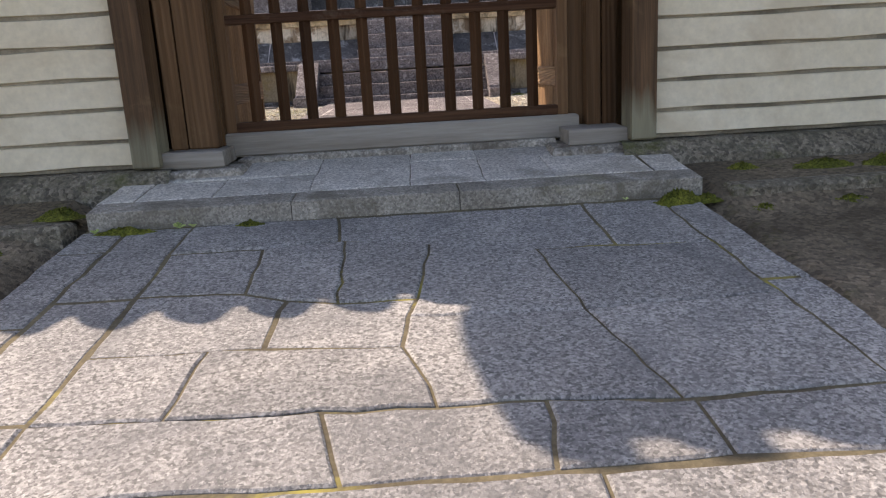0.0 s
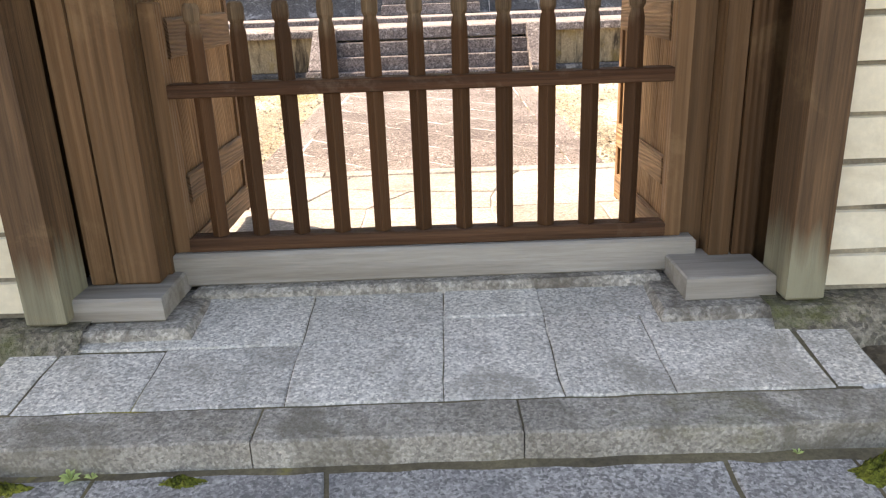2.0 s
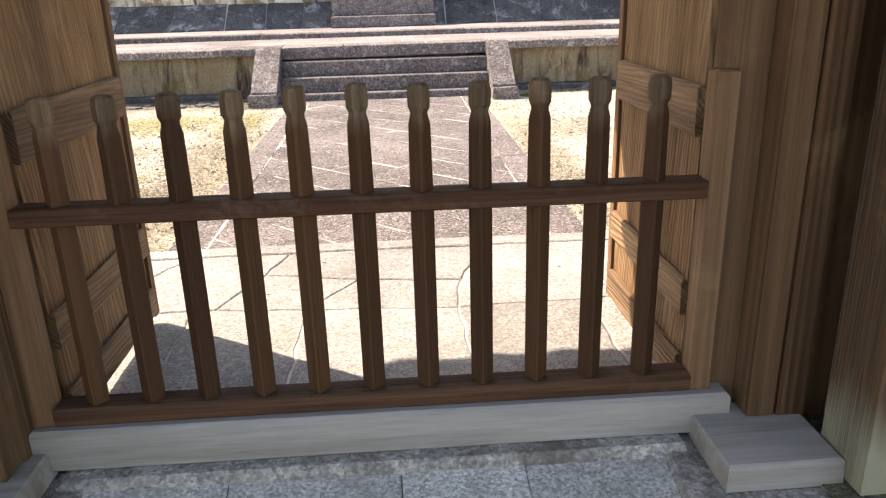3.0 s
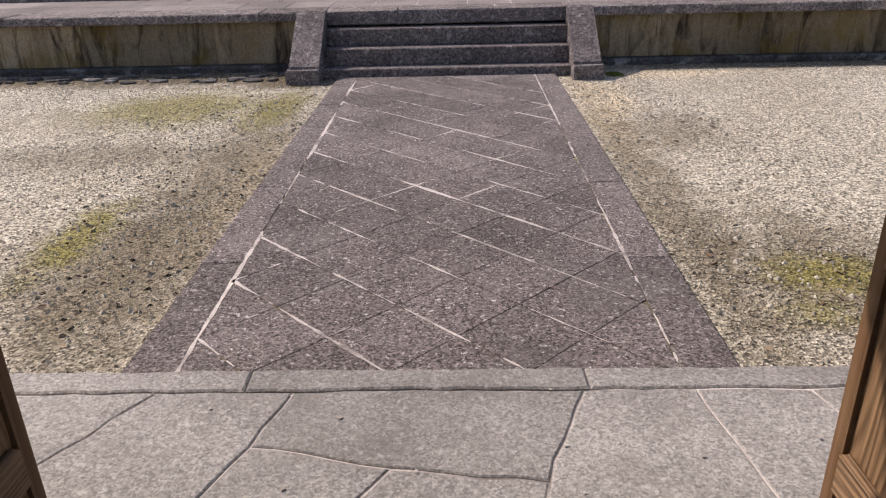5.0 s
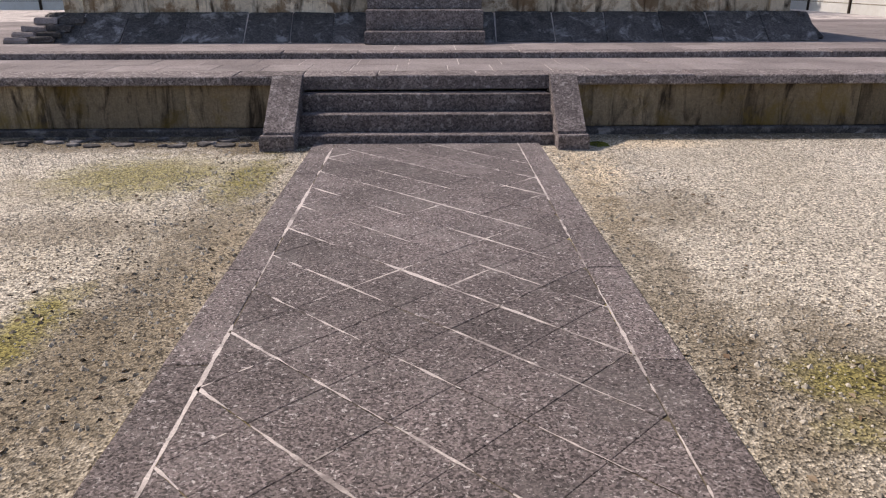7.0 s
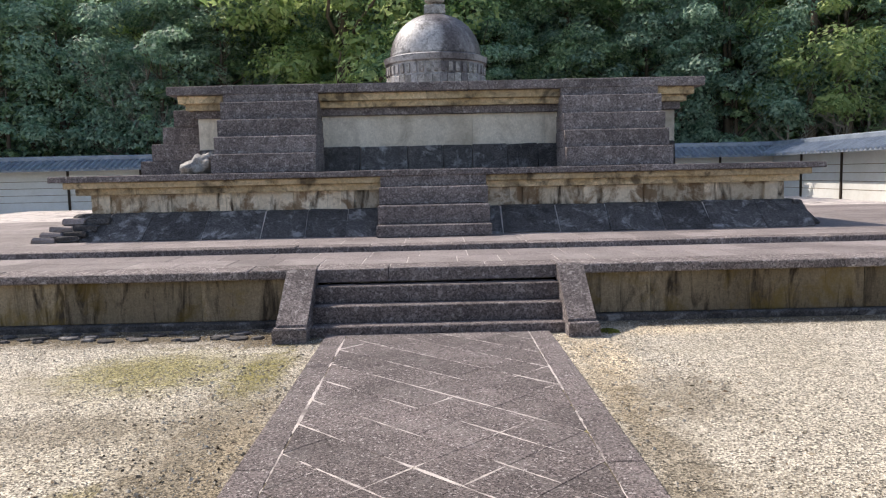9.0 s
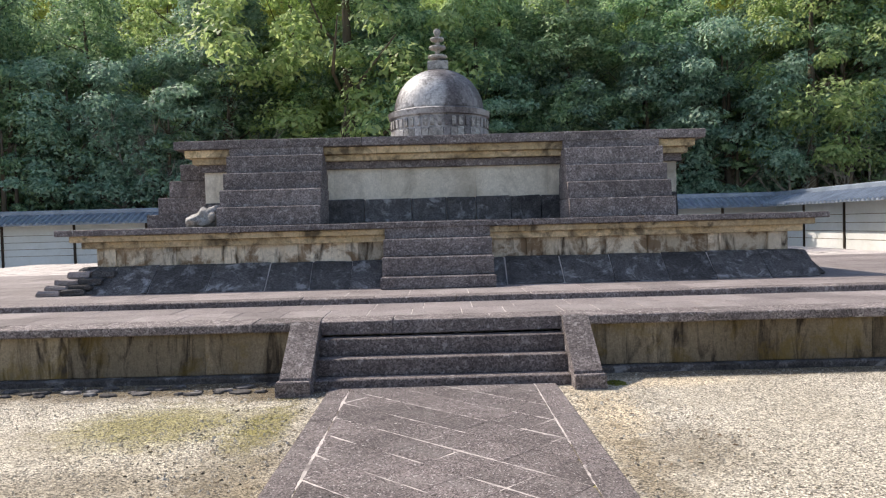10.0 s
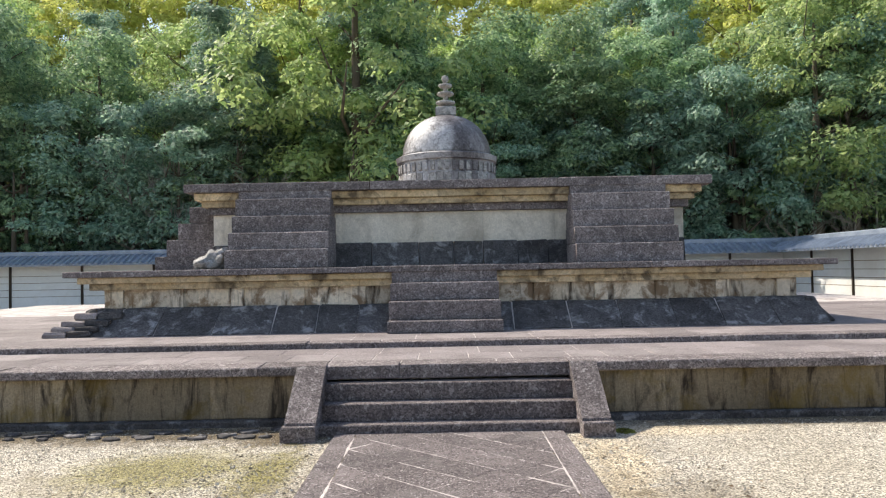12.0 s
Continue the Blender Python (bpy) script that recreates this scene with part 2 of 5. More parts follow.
    wood_h=material("weathered_brown_rail", (0.065, 0.029, 0.015), (0.135, 0.070, 0.039), 0.65, 3.0, 18, 0.8, stretch=(0.08, 3, 3), speckle=0.45, vary=0.1, stain=(0.028, 0.014, 0.009), stain_amount=0.6, moss=(0.22, 0.16, 0.115), moss_scale=4.0, moss_amount=0.25, spec=0.15),
    wood_y=material("weathered_brown_beam", (0.19, 0.108, 0.058), (0.32, 0.197, 0.110), 0.7, 3.0, 22, 0.7, stretch=(3, 0.16, 3), speckle=0.25, vary=0.12, stain=(0.08, 0.043, 0.023), stain_amount=0.45, rings=0.22, ring_scale=11.0),
    door_wood=material("door_board_wood", (0.215, 0.125, 0.066), (0.37, 0.232, 0.130), 0.7, 1.6, 14, 0.8, spec=0.12, stretch=(2.2, 2.2, 0.24), speckle=0.22, vary=0.15, stain=(0.085, 0.045, 0.023), stain_scale=1.4, stain_amount=0.55, moss=(0.36, 0.26, 0.165), moss_scale=2.2, moss_amount=0.35, rings=0.22, ring_scale=11.0),
    post=material("bleached_post_wood", (0.085, 0.046, 0.024), (0.17, 0.098, 0.052), 0.75, 2.5, 26, 0.6, stretch=(3, 3, 0.10), speckle=0.4, foot=(0.265, 0.245, 0.170), foot_z=1.20, foot_noise=0.55, stain=(0.035, 0.02, 0.012), stain_scale=1.5, stain_amount=0.5, moss=(0.26, 0.17, 0.09), moss_scale=4, moss_amount=0.3),
    grey_wood=material("grey_weathered_wood", (0.265, 0.240, 0.212), (0.40, 0.367, 0.328), 0.9, 2.0, 28, 0.3, stretch=(0.15, 3, 3), speckle=0.12, stain=(0.143, 0.111, 0.0806), stain_amount=0.6, moss=(0.33, 0.30, 0.26), moss_scale=3, moss_amount=0.4, spec=0.1),
    plaster=material("cream_plaster", (0.76, 0.67, 0.51), (0.84, 0.765, 0.62), 0.9, 0.8, 20, 0.3, speckle=0.08, stain=(0.62, 0.51, 0.36), stain_amount=0.5, stain_scale=1.6, spec=0.1),
    groove=material("wall_groove", (0.16, 0.14, 0.11), (0.40, 0.35, 0.27), 0.95, 3.0, 60, 0.3),
    white_wall=material("white_plaster", (0.66, 0.66, 0.64), (0.75, 0.75, 0.74), 0.85, 0.4, 10, 0.1, speckle=0.05, stain=(0.5, 0.46, 0.38), stain_amount=0.2),
    # grey tile, its base lightened and blued to carry the sky's reflection
    tile=material("grey_roof_tile", (0.19, 0.225, 0.28), (0.29, 0.335, 0.40), 0.27, 2.0, 40, 0.2, speckle=0.2, vary=0.1, spec=0.5),
    # patches: pale highlight on the dome's left front, painted into the colour
    dome=material("dome_stone", (0.100, 0.088, 0.090), (0.190, 0.172, 0.172), 0.5, 1.1, 50, 0.3, stain=(0.42, 0.40, 0.395), stain_scale=1.1, stain_amount=0.75, stretch=(1, 1, 0.5), chips=0.3, chip_scale=24, moss=(0.045, 0.036, 0.036), moss_scale=2.4, moss_amount=0.7, patches=((-0.66, 22.45, 0.42, 0.5, 0.85), (-0.12, 22.22, 0.22, 0.2, 0.7)), patch_colour=(0.58, 0.56, 0.55)),
    pale_stone=material("lichen_stone", (0.44, 0.42, 0.39), (0.27, 0.25, 0.235), 0.85, 4, 60, 0.5, chips=0.3, chip_scale=20, stain=(0.11, 0.10, 0.092), stain_scale=3.5, stain_amount=0.6),
    bark=material("bark", (0.09, 0.07, 0.05), (0.15, 0.12, 0.09), 0.9, 3, 30, 0.6, stretch=(2, 2, 0.3), world_space=False),
    pale_bark=material("pale_bark", (0.26, 0.235, 0.21), (0.36, 0.33, 0.30), 0.9, 4, 30, 0.4, stretch=(2, 2, 0.3)),
    forest=material("forest_floor", (0.05, 0.05, 0.025), (0.10, 0.08, 0.045), 0.95, 0.4, 8, 0.6, distance=0.1),
    moss=material("moss", (0.085, 0.10, 0.012), (0.19, 0.19, 0.03), 0.95, 14, 160, 0.9, chips=0.5, chip_scale=160),
    dark_post=material("dark_stained_post", (0.030, 0.020, 0.014), (0.055, 0.038, 0.026), 0.75, 3.0, 20, 0.5, stretch=(3, 3, 0.1), speckle=0.3, vary=0.1),
    pad=material("weathered_pad_stone", (0.25, 0.225, 0.195), (0.40, 0.37, 0.33), 0.9, 6.0, 70, 0.8, speckle=0.35, chips=0.35, chip_scale=80, vary=0.1, stain=(0.12, 0.10, 0.08), stain_scale=5.0, stain_amount=0.75),
    iron=material("rusty_iron", (0.06, 0.045, 0.04), (0.12, 0.08, 0.05), 0.6, 12, 60, 0.3, metal=0.6),
)


def leaf_material(name, a, b):
    m = bpy.data.materials.new(name)
    m.use_nodes = True
    n, l = m.node_tree.nodes, m.node_tree.links
    bsdf = n["Principled BSDF"]
    geo = n.new("ShaderNodeNewGeometry")
    oi = n.new("ShaderNodeObjectInfo")
    mx = n.new("ShaderNodeMix")
    mx.data_type = "RGBA"
    mx.inputs["A"].default_value, mx.inputs["B"].default_value = (*a, 1), (*b, 1)
    l.new(geo.outputs["Random Per Island"], mx.inputs["Factor"])
    vr = n.new("ShaderNodeMapRange")
    vr.inputs["To Min"].default_value, vr.inputs["To Max"].default_value = 0.82, 1.22
    l.new(oi.outputs["Random"], vr.inputs["Value"])
    m2 = n.new("ShaderNodeMix")
    m2.data_type, m2.blend_type = "RGBA", "MULTIPLY"
    m2.inputs["Factor"].default_value = 1
    l.new(mx.outputs["Result"], m2.inputs["A"])
    l.new(vr.outputs["Result"], m2.inputs["B"])
    l.new(m2.outputs["Result"], bsdf.inputs["Base Color"])
    bsdf.inputs["Roughness"].default_value = 0.55
    tr = n.new("ShaderNodeBsdfTranslucent")
    l.new(m2.outputs["Result"], tr.inputs["Color"])
    ad = n.new("ShaderNodeMixShader")
    ad.inputs["Fac"].default_value = 0.55
    l.new(bsdf.outputs["BSDF"], ad.inputs[1])
    l.new(tr.outputs["BSDF"], ad.inputs[2])
    l.new(ad.outputs["Shader"], n["Material Output"].inputs["Surface"])
    return m


LEAF = [leaf_material("leaf_dark", (0.12, 0.235, 0.125), (0.50, 0.64, 0.37)),
        leaf_material("leaf_blue_green", (0.135, 0.255, 0.185), (0.43, 0.57, 0.42)),
        leaf_material("leaf_light", (0.25, 0.38, 0.14), (0.62, 0.72, 0.32)),
        leaf_material("leaf_yellow", (0.44, 0.48, 0.13), (0.66, 0.67, 0.23))]


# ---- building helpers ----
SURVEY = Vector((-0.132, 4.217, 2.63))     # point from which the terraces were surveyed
REDUCE = Matrix()     # true scale of that survey, set where the terraces begin


def thing(name, loc, label, category, group="", kind=""):
    ob = new(name)
    ob.location = REDUCE @ Vector(loc)
    return tagged(ob, label, category, group, kind)


def origin(ob):
    at = Vector((0, 0, 0))
    while ob:
        at += ob.location
        ob = ob.parent
    return at


def part(name, bm, mat, parent=None, label="", smooth=False):
    """Links a bmesh, made in world places, as one mesh under a thing or a part."""
    me = bpy.data.meshes.new(name)
    bm.transform(REDUCE)
    if parent:
        bmesh.ops.translate(bm, verts=bm.verts, vec=-origin(parent))
    bm.normal_update()
    bm.to_mesh(me)
    bm.free()
    if smooth:
        me.polygons.foreach_set("use_smooth", [True] * len(me.polygons))
    me.materials.append(mat)
    ob = new(name, me)
    ob.parent = parent
    return tagged(ob, label)


def structure(name, bm, mat, label, category):
    return tagged(part(name, bm, mat), label, category, kind="structure")


def solid(bm, loops, bevel=0.0):
    """Joins loops of equal length, bottom to top, into one closed body."""
    rings = [[bm.verts.new(p) for p in loop] for loop in loops]
    k = len(rings[0])
    faces = [bm.faces.new(rings[0][::-1]), bm.faces.new(rings[-1])]
    for a, b in zip(rings, rings[1:]):
        for i in range(k):
            faces.append(bm.faces.new((a[i], a[(i + 1) % k], b[(i + 1) % k], b[i])))
    return faces


def rect(x0, x1, y0, y1, z):
    return [(x0, y0, z), (x1, y0, z), (x1, y1, z), (x0, y1, z)]


def box(x0, x1, y0, y1, z0, z1, c=0.006, bm=None, wob=0.0):
    """A block with chamfered edges all round."""
    bm = bm or bmesh.new()
    c = min(c, (x1 - x0) / 3, (y1 - y0) / 3, (z1 - z0) / 3)
    start = len(bm.verts)
    solid(bm, [rect(x0 + c, x1 - c, y0 + c, y1 - c, z0), rect(x0, x1, y0, y1, z0 + c), rect(x0, x1, y0, y1, z1 - c), rect(x0 + c, x1 - c, y0 + c, y1 - c, z1)])
    if wob:
        bm.verts.ensure_lookup_table()
        for v in list(bm.verts)[start:]:
            v.co += Vector([random.uniform(-wob, wob) for _ in range(3)])
    return bm


def profile_x(points, x0, x1, bm=None):
    """A body with the outline points (y, z), run from x0 to x1."""
    bm = bm or bmesh.new()
    a = [bm.verts.new((x0, y, z)) for y, z in points]
    b = [bm.verts.new((x1, y, z)) for y, z in points]
    k = len(a)
    for i in range(k):
        bm.faces.new((a[i], a[(i + 1) % k], b[(i + 1) % k], b[i]))
    bm.faces.new(a[::-1])
    bm.faces.new(b)
    bmesh.ops.recalc_face_normals(bm, faces=bm.faces)
    return bm


def slab(poly, z_of, thick, c=0.008, gap=0.0, bm=None, wob=0.0, rough=0.0):
    """A paving stone: polygon poly of (x, y), its top at z_of(x, y), chamfered rim."""
    bm = bm or bmesh.new()
    if rough:
        fine_ = []
        for i, p in enumerate(poly):
            q = poly[(i + 1) % len(poly)]
            k = max(1, int(math.hypot(q[0] - p[0], q[1] - p[1]) / 0.09))
            for s in range(k):
                x, y = p[0] + (q[0] - p[0]) * s / k, p[1] + (q[1] - p[1]) * s / k
                fine_.append((x + rough * noise.noise((x * 8, y * 8, 1)) + rough * 0.5 * noise.noise((x * 23, y * 23, 5)), y + rough * noise.noise((x * 8, y * 8, 2)) + rough * 0.5 * noise.noise((x * 23, y * 23, 6))))
        poly = fine_

    def shrink(d):
        out = []
        k = len(poly)
        for i in range(k):
            p0, p1, p2 = Vector(poly[i - 1]), Vector(poly[i]), Vector(poly[(i + 1) % k])
            e1, e2 = (p1 - p0).normalized(), (p2 - p1).normalized()
            n1, n2 = Vector((-e1.y, e1.x)), Vector((-e2.y, e2.x))
            bis = n1 + n2
            if bis.length < 0.2:
                bis = n1
            bis = bis / max(bis.length_squared / 2, 0.5)
            out.append(p1 + bis * d)
        return out
    outer, inner = shrink(gap), shrink(gap + c)
    lift = random.uniform(-wob, wob)
    solid(bm, [[(p.x, p.y, z_of(p.x, p.y) - thick) for p in outer],
               [(p.x, p.y, z_of(p.x, p.y) - c * 0.8 + lift) for p in outer],
               [(p.x, p.y, z_of(p.x, p.y) + lift) for p in inner]])
    return bm


def clip(poly, inside, cut):
    out = []
    for i, p in enumerate(poly):
        q = poly[(i + 1) % len(poly)]
        if inside(p):
            out.append(p)
        if inside(p) != inside(q):
            out.append(cut(p, q))
    return out


def clip_rect(poly, x0, x1, y0, y1):
    def at(axis, v):
        def cut(p, q):
            t = (v - p[axis]) / (q[axis] - p[axis])
            return (p[0] + t * (q[0] - p[0]), p[1] + t * (q[1] - p[1]))
        return cut
    for axis, v, sign in ((0, x0, 1), (0, x1, -1), (1, y0, 1), (1, y1, -1)):
        if len(poly) > 2:
            poly = clip(poly, lambda p: sign * (p[axis] - v) > 1e-9, at(axis, v))
    return poly


def lathe(points, cx, cy, seg=48, bm=None):
    """A turned body from (radius, z) points."""
    bm = bm or bmesh.new()
    rings = [[bm.verts.new((cx + r * math.cos(2 * math.pi * i / seg), cy + r * math.sin(2 * math.pi * i / seg), z)) for i in range(seg)] for r, z in points]
    for a, b in zip(rings, rings[1:]):
        for i in range(seg):
            bm.faces.new((a[i], a[(i + 1) % seg], b[(i + 1) % seg], b[i]))
    bm.faces.new(rings[0][::-1])
    bm.faces.new(rings[-1])
    return bm


def tube(points, radii, seg=8, bm=None):
    """A tapered round limb along points."""
    bm = bm or bmesh.new()
    rings = []
    for i, p in enumerate(points):
        d = (Vector(points[min(i + 1, len(points) - 1)]) - Vector(points[max(i - 1, 0)])).normalized()
        q = d.to_track_quat("Z", "Y")
        rings.append([bm.verts.new(Vector(p) + q @ Vector((radii[i] * math.cos(2 * math.pi * k / seg), radii[i] * math.sin(2 * math.pi * k / seg), 0))) for k in range(seg)])
    for a, b in zip(rings, rings[1:]):
        for k in range(seg):
            bm.faces.new((a[k], a[(k + 1) % seg], b[(k + 1) % seg], b[k]))
    bm.faces.new(rings[0][::-1])
    bm.faces.new(rings[-1])
    return bm


# ---- plan ----
CX = -0.14            # middle line of court and terraces
COURT = 0.90
INNER = 0.95          # paving inside the gate
SILL = 0.955


def ramp_z(x, y):
    return 0.427 + 0.11 * y


def step_z(x, y):
    return 0.955 - 0.10 * (4.1 - y)

# ---- ground ----
def lie(y):
    """Height of the bare ground outside the wall."""
    return 0.39 + 0.11 * max(y, -6) if y < 3.2 else 0.80 + 0.12 * (y - 3.2)


bm = bmesh.new()
xs = [-60, -30, -15] + [-8 + 0.2 * i for i in range(81)] + [15, 30, 60]
ys = [-60, -30, -12, -6] + [-2 + 0.2 * i for i in range(27)] + [3.21, 3.4, 3.6, 3.8, 4.2]
net = []
for x in xs:
    net.append([bm.verts.new((x, y, lie(y) + (0.02 * noise.noise((x * 1.3, y * 1.3, 3)) + 0.008 * noise.noise((x * 6, y * 6, 3)) if abs(x) < 9 else 0) - (0.10 if -1.6 < x < 1.4 else 0))) for y in ys])
for a, b in zip(net, net[1:]):
    for k in range(len(ys) - 1):
        bm.faces.new((a[k], b[k], b[k + 1], a[k + 1]))
structure("ground", bm, M["soil"], "bare beige soil with moss in front of the wall", "ground")


def kerb(x0, x1):
    k = thing("kerb", ((x0 + x1) / 2, 3.2, 0.66), "worn stone kerb along the foot of the wall", "kerb", kind="structure")
    x = x0
    while x < x1 - 0.05:
        w = min(random.uniform(0.7, 1.3), x1 - x)
        part("kerb_stone", box(x + 0.003, x + w - 0.003, 3.14, 3.30, 0.55, 0.825, 0.018, wob=0.006), M["rough_stone"], k)
        x += w


kerb(1.43, 8.0)
kerb(-8.0, -1.63)
bm = box(-60, 60, 4.2, 75, 0.2, COURT - 0.03, 0.01)
structure("courtyard_ground", bm, M["gravel"], "pale gravel court with mossy patches", "ground")

# bed under the entrance paving
bm = bmesh.new()
solid(bm, [[(-1.62, -6, -0.6), (1.36, -6, -0.6), (1.27, 3.4, 0.4), (-1.56, 3.4, 0.4)], [(-1.62, -6, ramp_z(0, -6) - 0.006), (1.36, -6, ramp_z(0, -6) - 0.006), (1.27, 3.4, ramp_z(0, 3.4) - 0.006), (-1.56, 3.4, ramp_z(0, 3.4) - 0.006)]])
entrance = structure("entrance_paving", bm, M["dark_joint"], "sloping granite paving with mossy joints before the gate", "paving")


def paving_rows(parent, rows, z_of, mat, thick, gap=0.005, c=0.007, wob=0.004, wander=0.05):
    """Rows of unequal stones: front y, back y, then the joints' x."""
    for y0, y1, *joints in rows:
        lean = [(random.uniform(-wander, wander), random.uniform(-wander, wander)) if 0 < i < len(joints) - 1 else (0, 0) for i in range(len(joints))]
        for i in range(len(joints) - 1):
            a, b, la, lb = joints[i], joints[i + 1], lean[i], lean[i + 1]
            poly = [(a + la[0], y0), (b + lb[0], y0), (b + lb[1], y1), (a + la[1], y1)]
            part("paving_stone", slab(poly, z_of, thick, c, gap, wob=wob, rough=0.014), mat, parent)


def right_edge(y, d=0.0):
    """The paving widens a little towards the road."""
    return 1.10 + d + 0.055 * (3.1 - max(y, 1.5))


# edge stones and rows of the entrance paving
for x0, x1, cuts in ((-1.58, -1.36, (-3, -1.7, -0.6, 0.5, 1.4, 2.2, 2.93, 3.21)), (-1.36, -1.06, (-3, -1.4, -0.3, 0.9, 1.60, 2.40, 3.21))):
    for y0, y1 in zip(cuts, cuts[1:]):
        part("edge_stone", slab([(x0, y0), (x1, y0), (x1, y1), (x0, y1)], ramp_z, 0.12, 0.009, 0.007, wob=0.004, rough=0.016), M["granite"], entrance)
cuts = (-3, -1.2, 0.2, 1.24, 2.22, 3.18)
for y0, y1 in zip(cuts, cuts[1:]):
    part("edge_stone", slab([(right_edge(y0), y0), (right_edge(y0, 0.18), y0), (right_edge(y1, 0.18), y1), (right_edge(y1), y1)], ramp_z, 0.12, 0.009, 0.007, wob=0.004, rough=0.016), M["granite"], entrance)
for poly in (
        # along the step
        [(-1.06, 2.85), (-0.68, 2.845), (-0.365, 2.885), (-0.395, 3.20), (-1.06, 3.20)], [(-0.365, 2.885), (0.013, 2.77), (0.434, 2.64), (0.752, 2.64), (0.74, 3.19), (-0.395, 3.20)], [(0.752, 2.64), (1.125, 2.60), (1.10, 3.18), (0.74, 3.19)],
        # second row
        [(-1.06, 2.41), (-0.663, 2.385), (-0.68, 2.845), (-1.06, 2.85)], [(-0.663, 2.385), (-0.506, 2.30), (-0.315, 2.245), (-0.338, 2.875), (-0.68, 2.845)], [(-0.315, 2.245), (-0.043, 2.24), (0.013, 2.77), (-0.338, 2.875)],
        [(-0.075, 2.09), (0.50, 2.07), (0.434, 2.64), (0.013, 2.77), (-0.043, 2.24)], [(0.50, 2.07), (1.155, 2.10), (1.125, 2.60), (0.434, 2.64)],
        # third and fourth rows
        [(-1.06, 1.945), (-0.522, 1.94), (-0.506, 2.30), (-0.663, 2.385), (-1.06, 2.41)], [(-0.522, 1.94), (-0.10, 1.89), (-0.075, 2.09), (-0.043, 2.24), (-0.315, 2.245), (-0.506, 2.30)],
        [(-1.06, 1.59), (-0.716, 1.572), (-0.685, 1.943), (-1.06, 1.945)], [(-0.716, 1.572), (-0.013, 1.555), (-0.053, 1.76), (-0.10, 1.89), (-0.685, 1.943)],
        [(-0.013, 1.555), (0.278, 1.55), (0.62, 1.51), (0.50, 2.07), (-0.075, 2.09), (-0.10, 1.89), (-0.053, 1.76)], [(0.62, 1.51), (1.185, 1.53), (1.155, 2.10), (0.50, 2.07)],
        # fifth row
        [(-1.06, 1.28), (-0.235, 1.257), (-0.31, 1.562), (-1.06, 1.59)], [(-0.235, 1.257), (0.252, 1.262), (0.278, 1.55), (-0.31, 1.562)], [(0.252, 1.262), (0.655, 1.27), (0.645, 1.50), (0.278, 1.55)], [(0.655, 1.27), (1.188, 1.24), (1.185, 1.53), (0.645, 1.50)]):
    part("paving_stone", slab(poly, ramp_z, 0.12, 0.007, 0.005, wob=0.004, rough=0.014), M["granite"], entrance)
paving_rows(entrance, [
    (0.80, 1.25, -1.06, -0.55, 0.373, 1.185),
    (0.25, 0.80, -1.06, -0.25, 0.55, 1.185),
    (-0.35, 0.25, -1.06, -0.5, 0.2, 1.185),
    (-1.0, -0.35, -1.06, -0.2, 0.5, 1.185),
    (-1.7, -1.0, -1.06, -0.45, 0.3, 1.185),
    (-2.4, -1.7, -1.06, -0.1, 1.185),
    (-3.0, -2.4, -1.06, -0.6, 0.4, 1.185)], ramp_z, M["granite"], 0.12)

# the step before the gate: front stones and slabs behind them
bm = bmesh.new()
solid(bm, [rect(-1.50, 1.22, 3.26, 4.30, 0.5), [(x, y, step_z(x, y) - 0.006) for x, y, _ in rect(-1.50, 1.22, 3.26, 4.30, 0)]])
step = structure("gate_step", bm, M["dark_joint"], "worn grey granite step before the gate", "step")
for a, b in ((-1.55, -0.605), (-0.605, 0.172), (0.172, 1.325)):
    part("front_stone", slab([(a, 3.222), (b, 3.222), (b, 3.385), (a, 3.385)], step_z, 0.30, 0.007, 0.002, wob=0.002, rough=0.010), M["step_front"], step)
for a, b, y0, y1 in ((-1.38, -1.01, 3.387, 3.72), (-1.01, -0.545, 3.387, 3.73), (-0.545, -0.05, 3.387, 3.74), (-0.05, 0.315, 3.387, 3.88), (0.315, 0.658, 3.387, 3.86), (0.658, 1.142, 3.387, 3.86),
                     (-1.38, -0.545, 3.73, 4.12), (-0.545, -0.05, 3.74, 4.12), (-0.05, 0.315, 3.88, 4.12), (0.315, 1.10, 3.86, 4.12)):
    part("slab", slab([(a, y0), (b, y0), (b, y1), (a, y1)], step_z, 0.2, 0.005, 0.0015, wob=0.002, rough=0.008), M["step"], step)
for a, b in ((-1.56, -1.38), (1.142, 1.325)):
    part("end_stone", slab([(a, 3.387), (b, 3.387), (b + 0.02 * (b > 0), 3.90), (a + 0.02 * (a > 0), 3.90)], step_z, 0.2, 0.010, 0.003, wob=0.003, rough=0.008), M["step"], step)


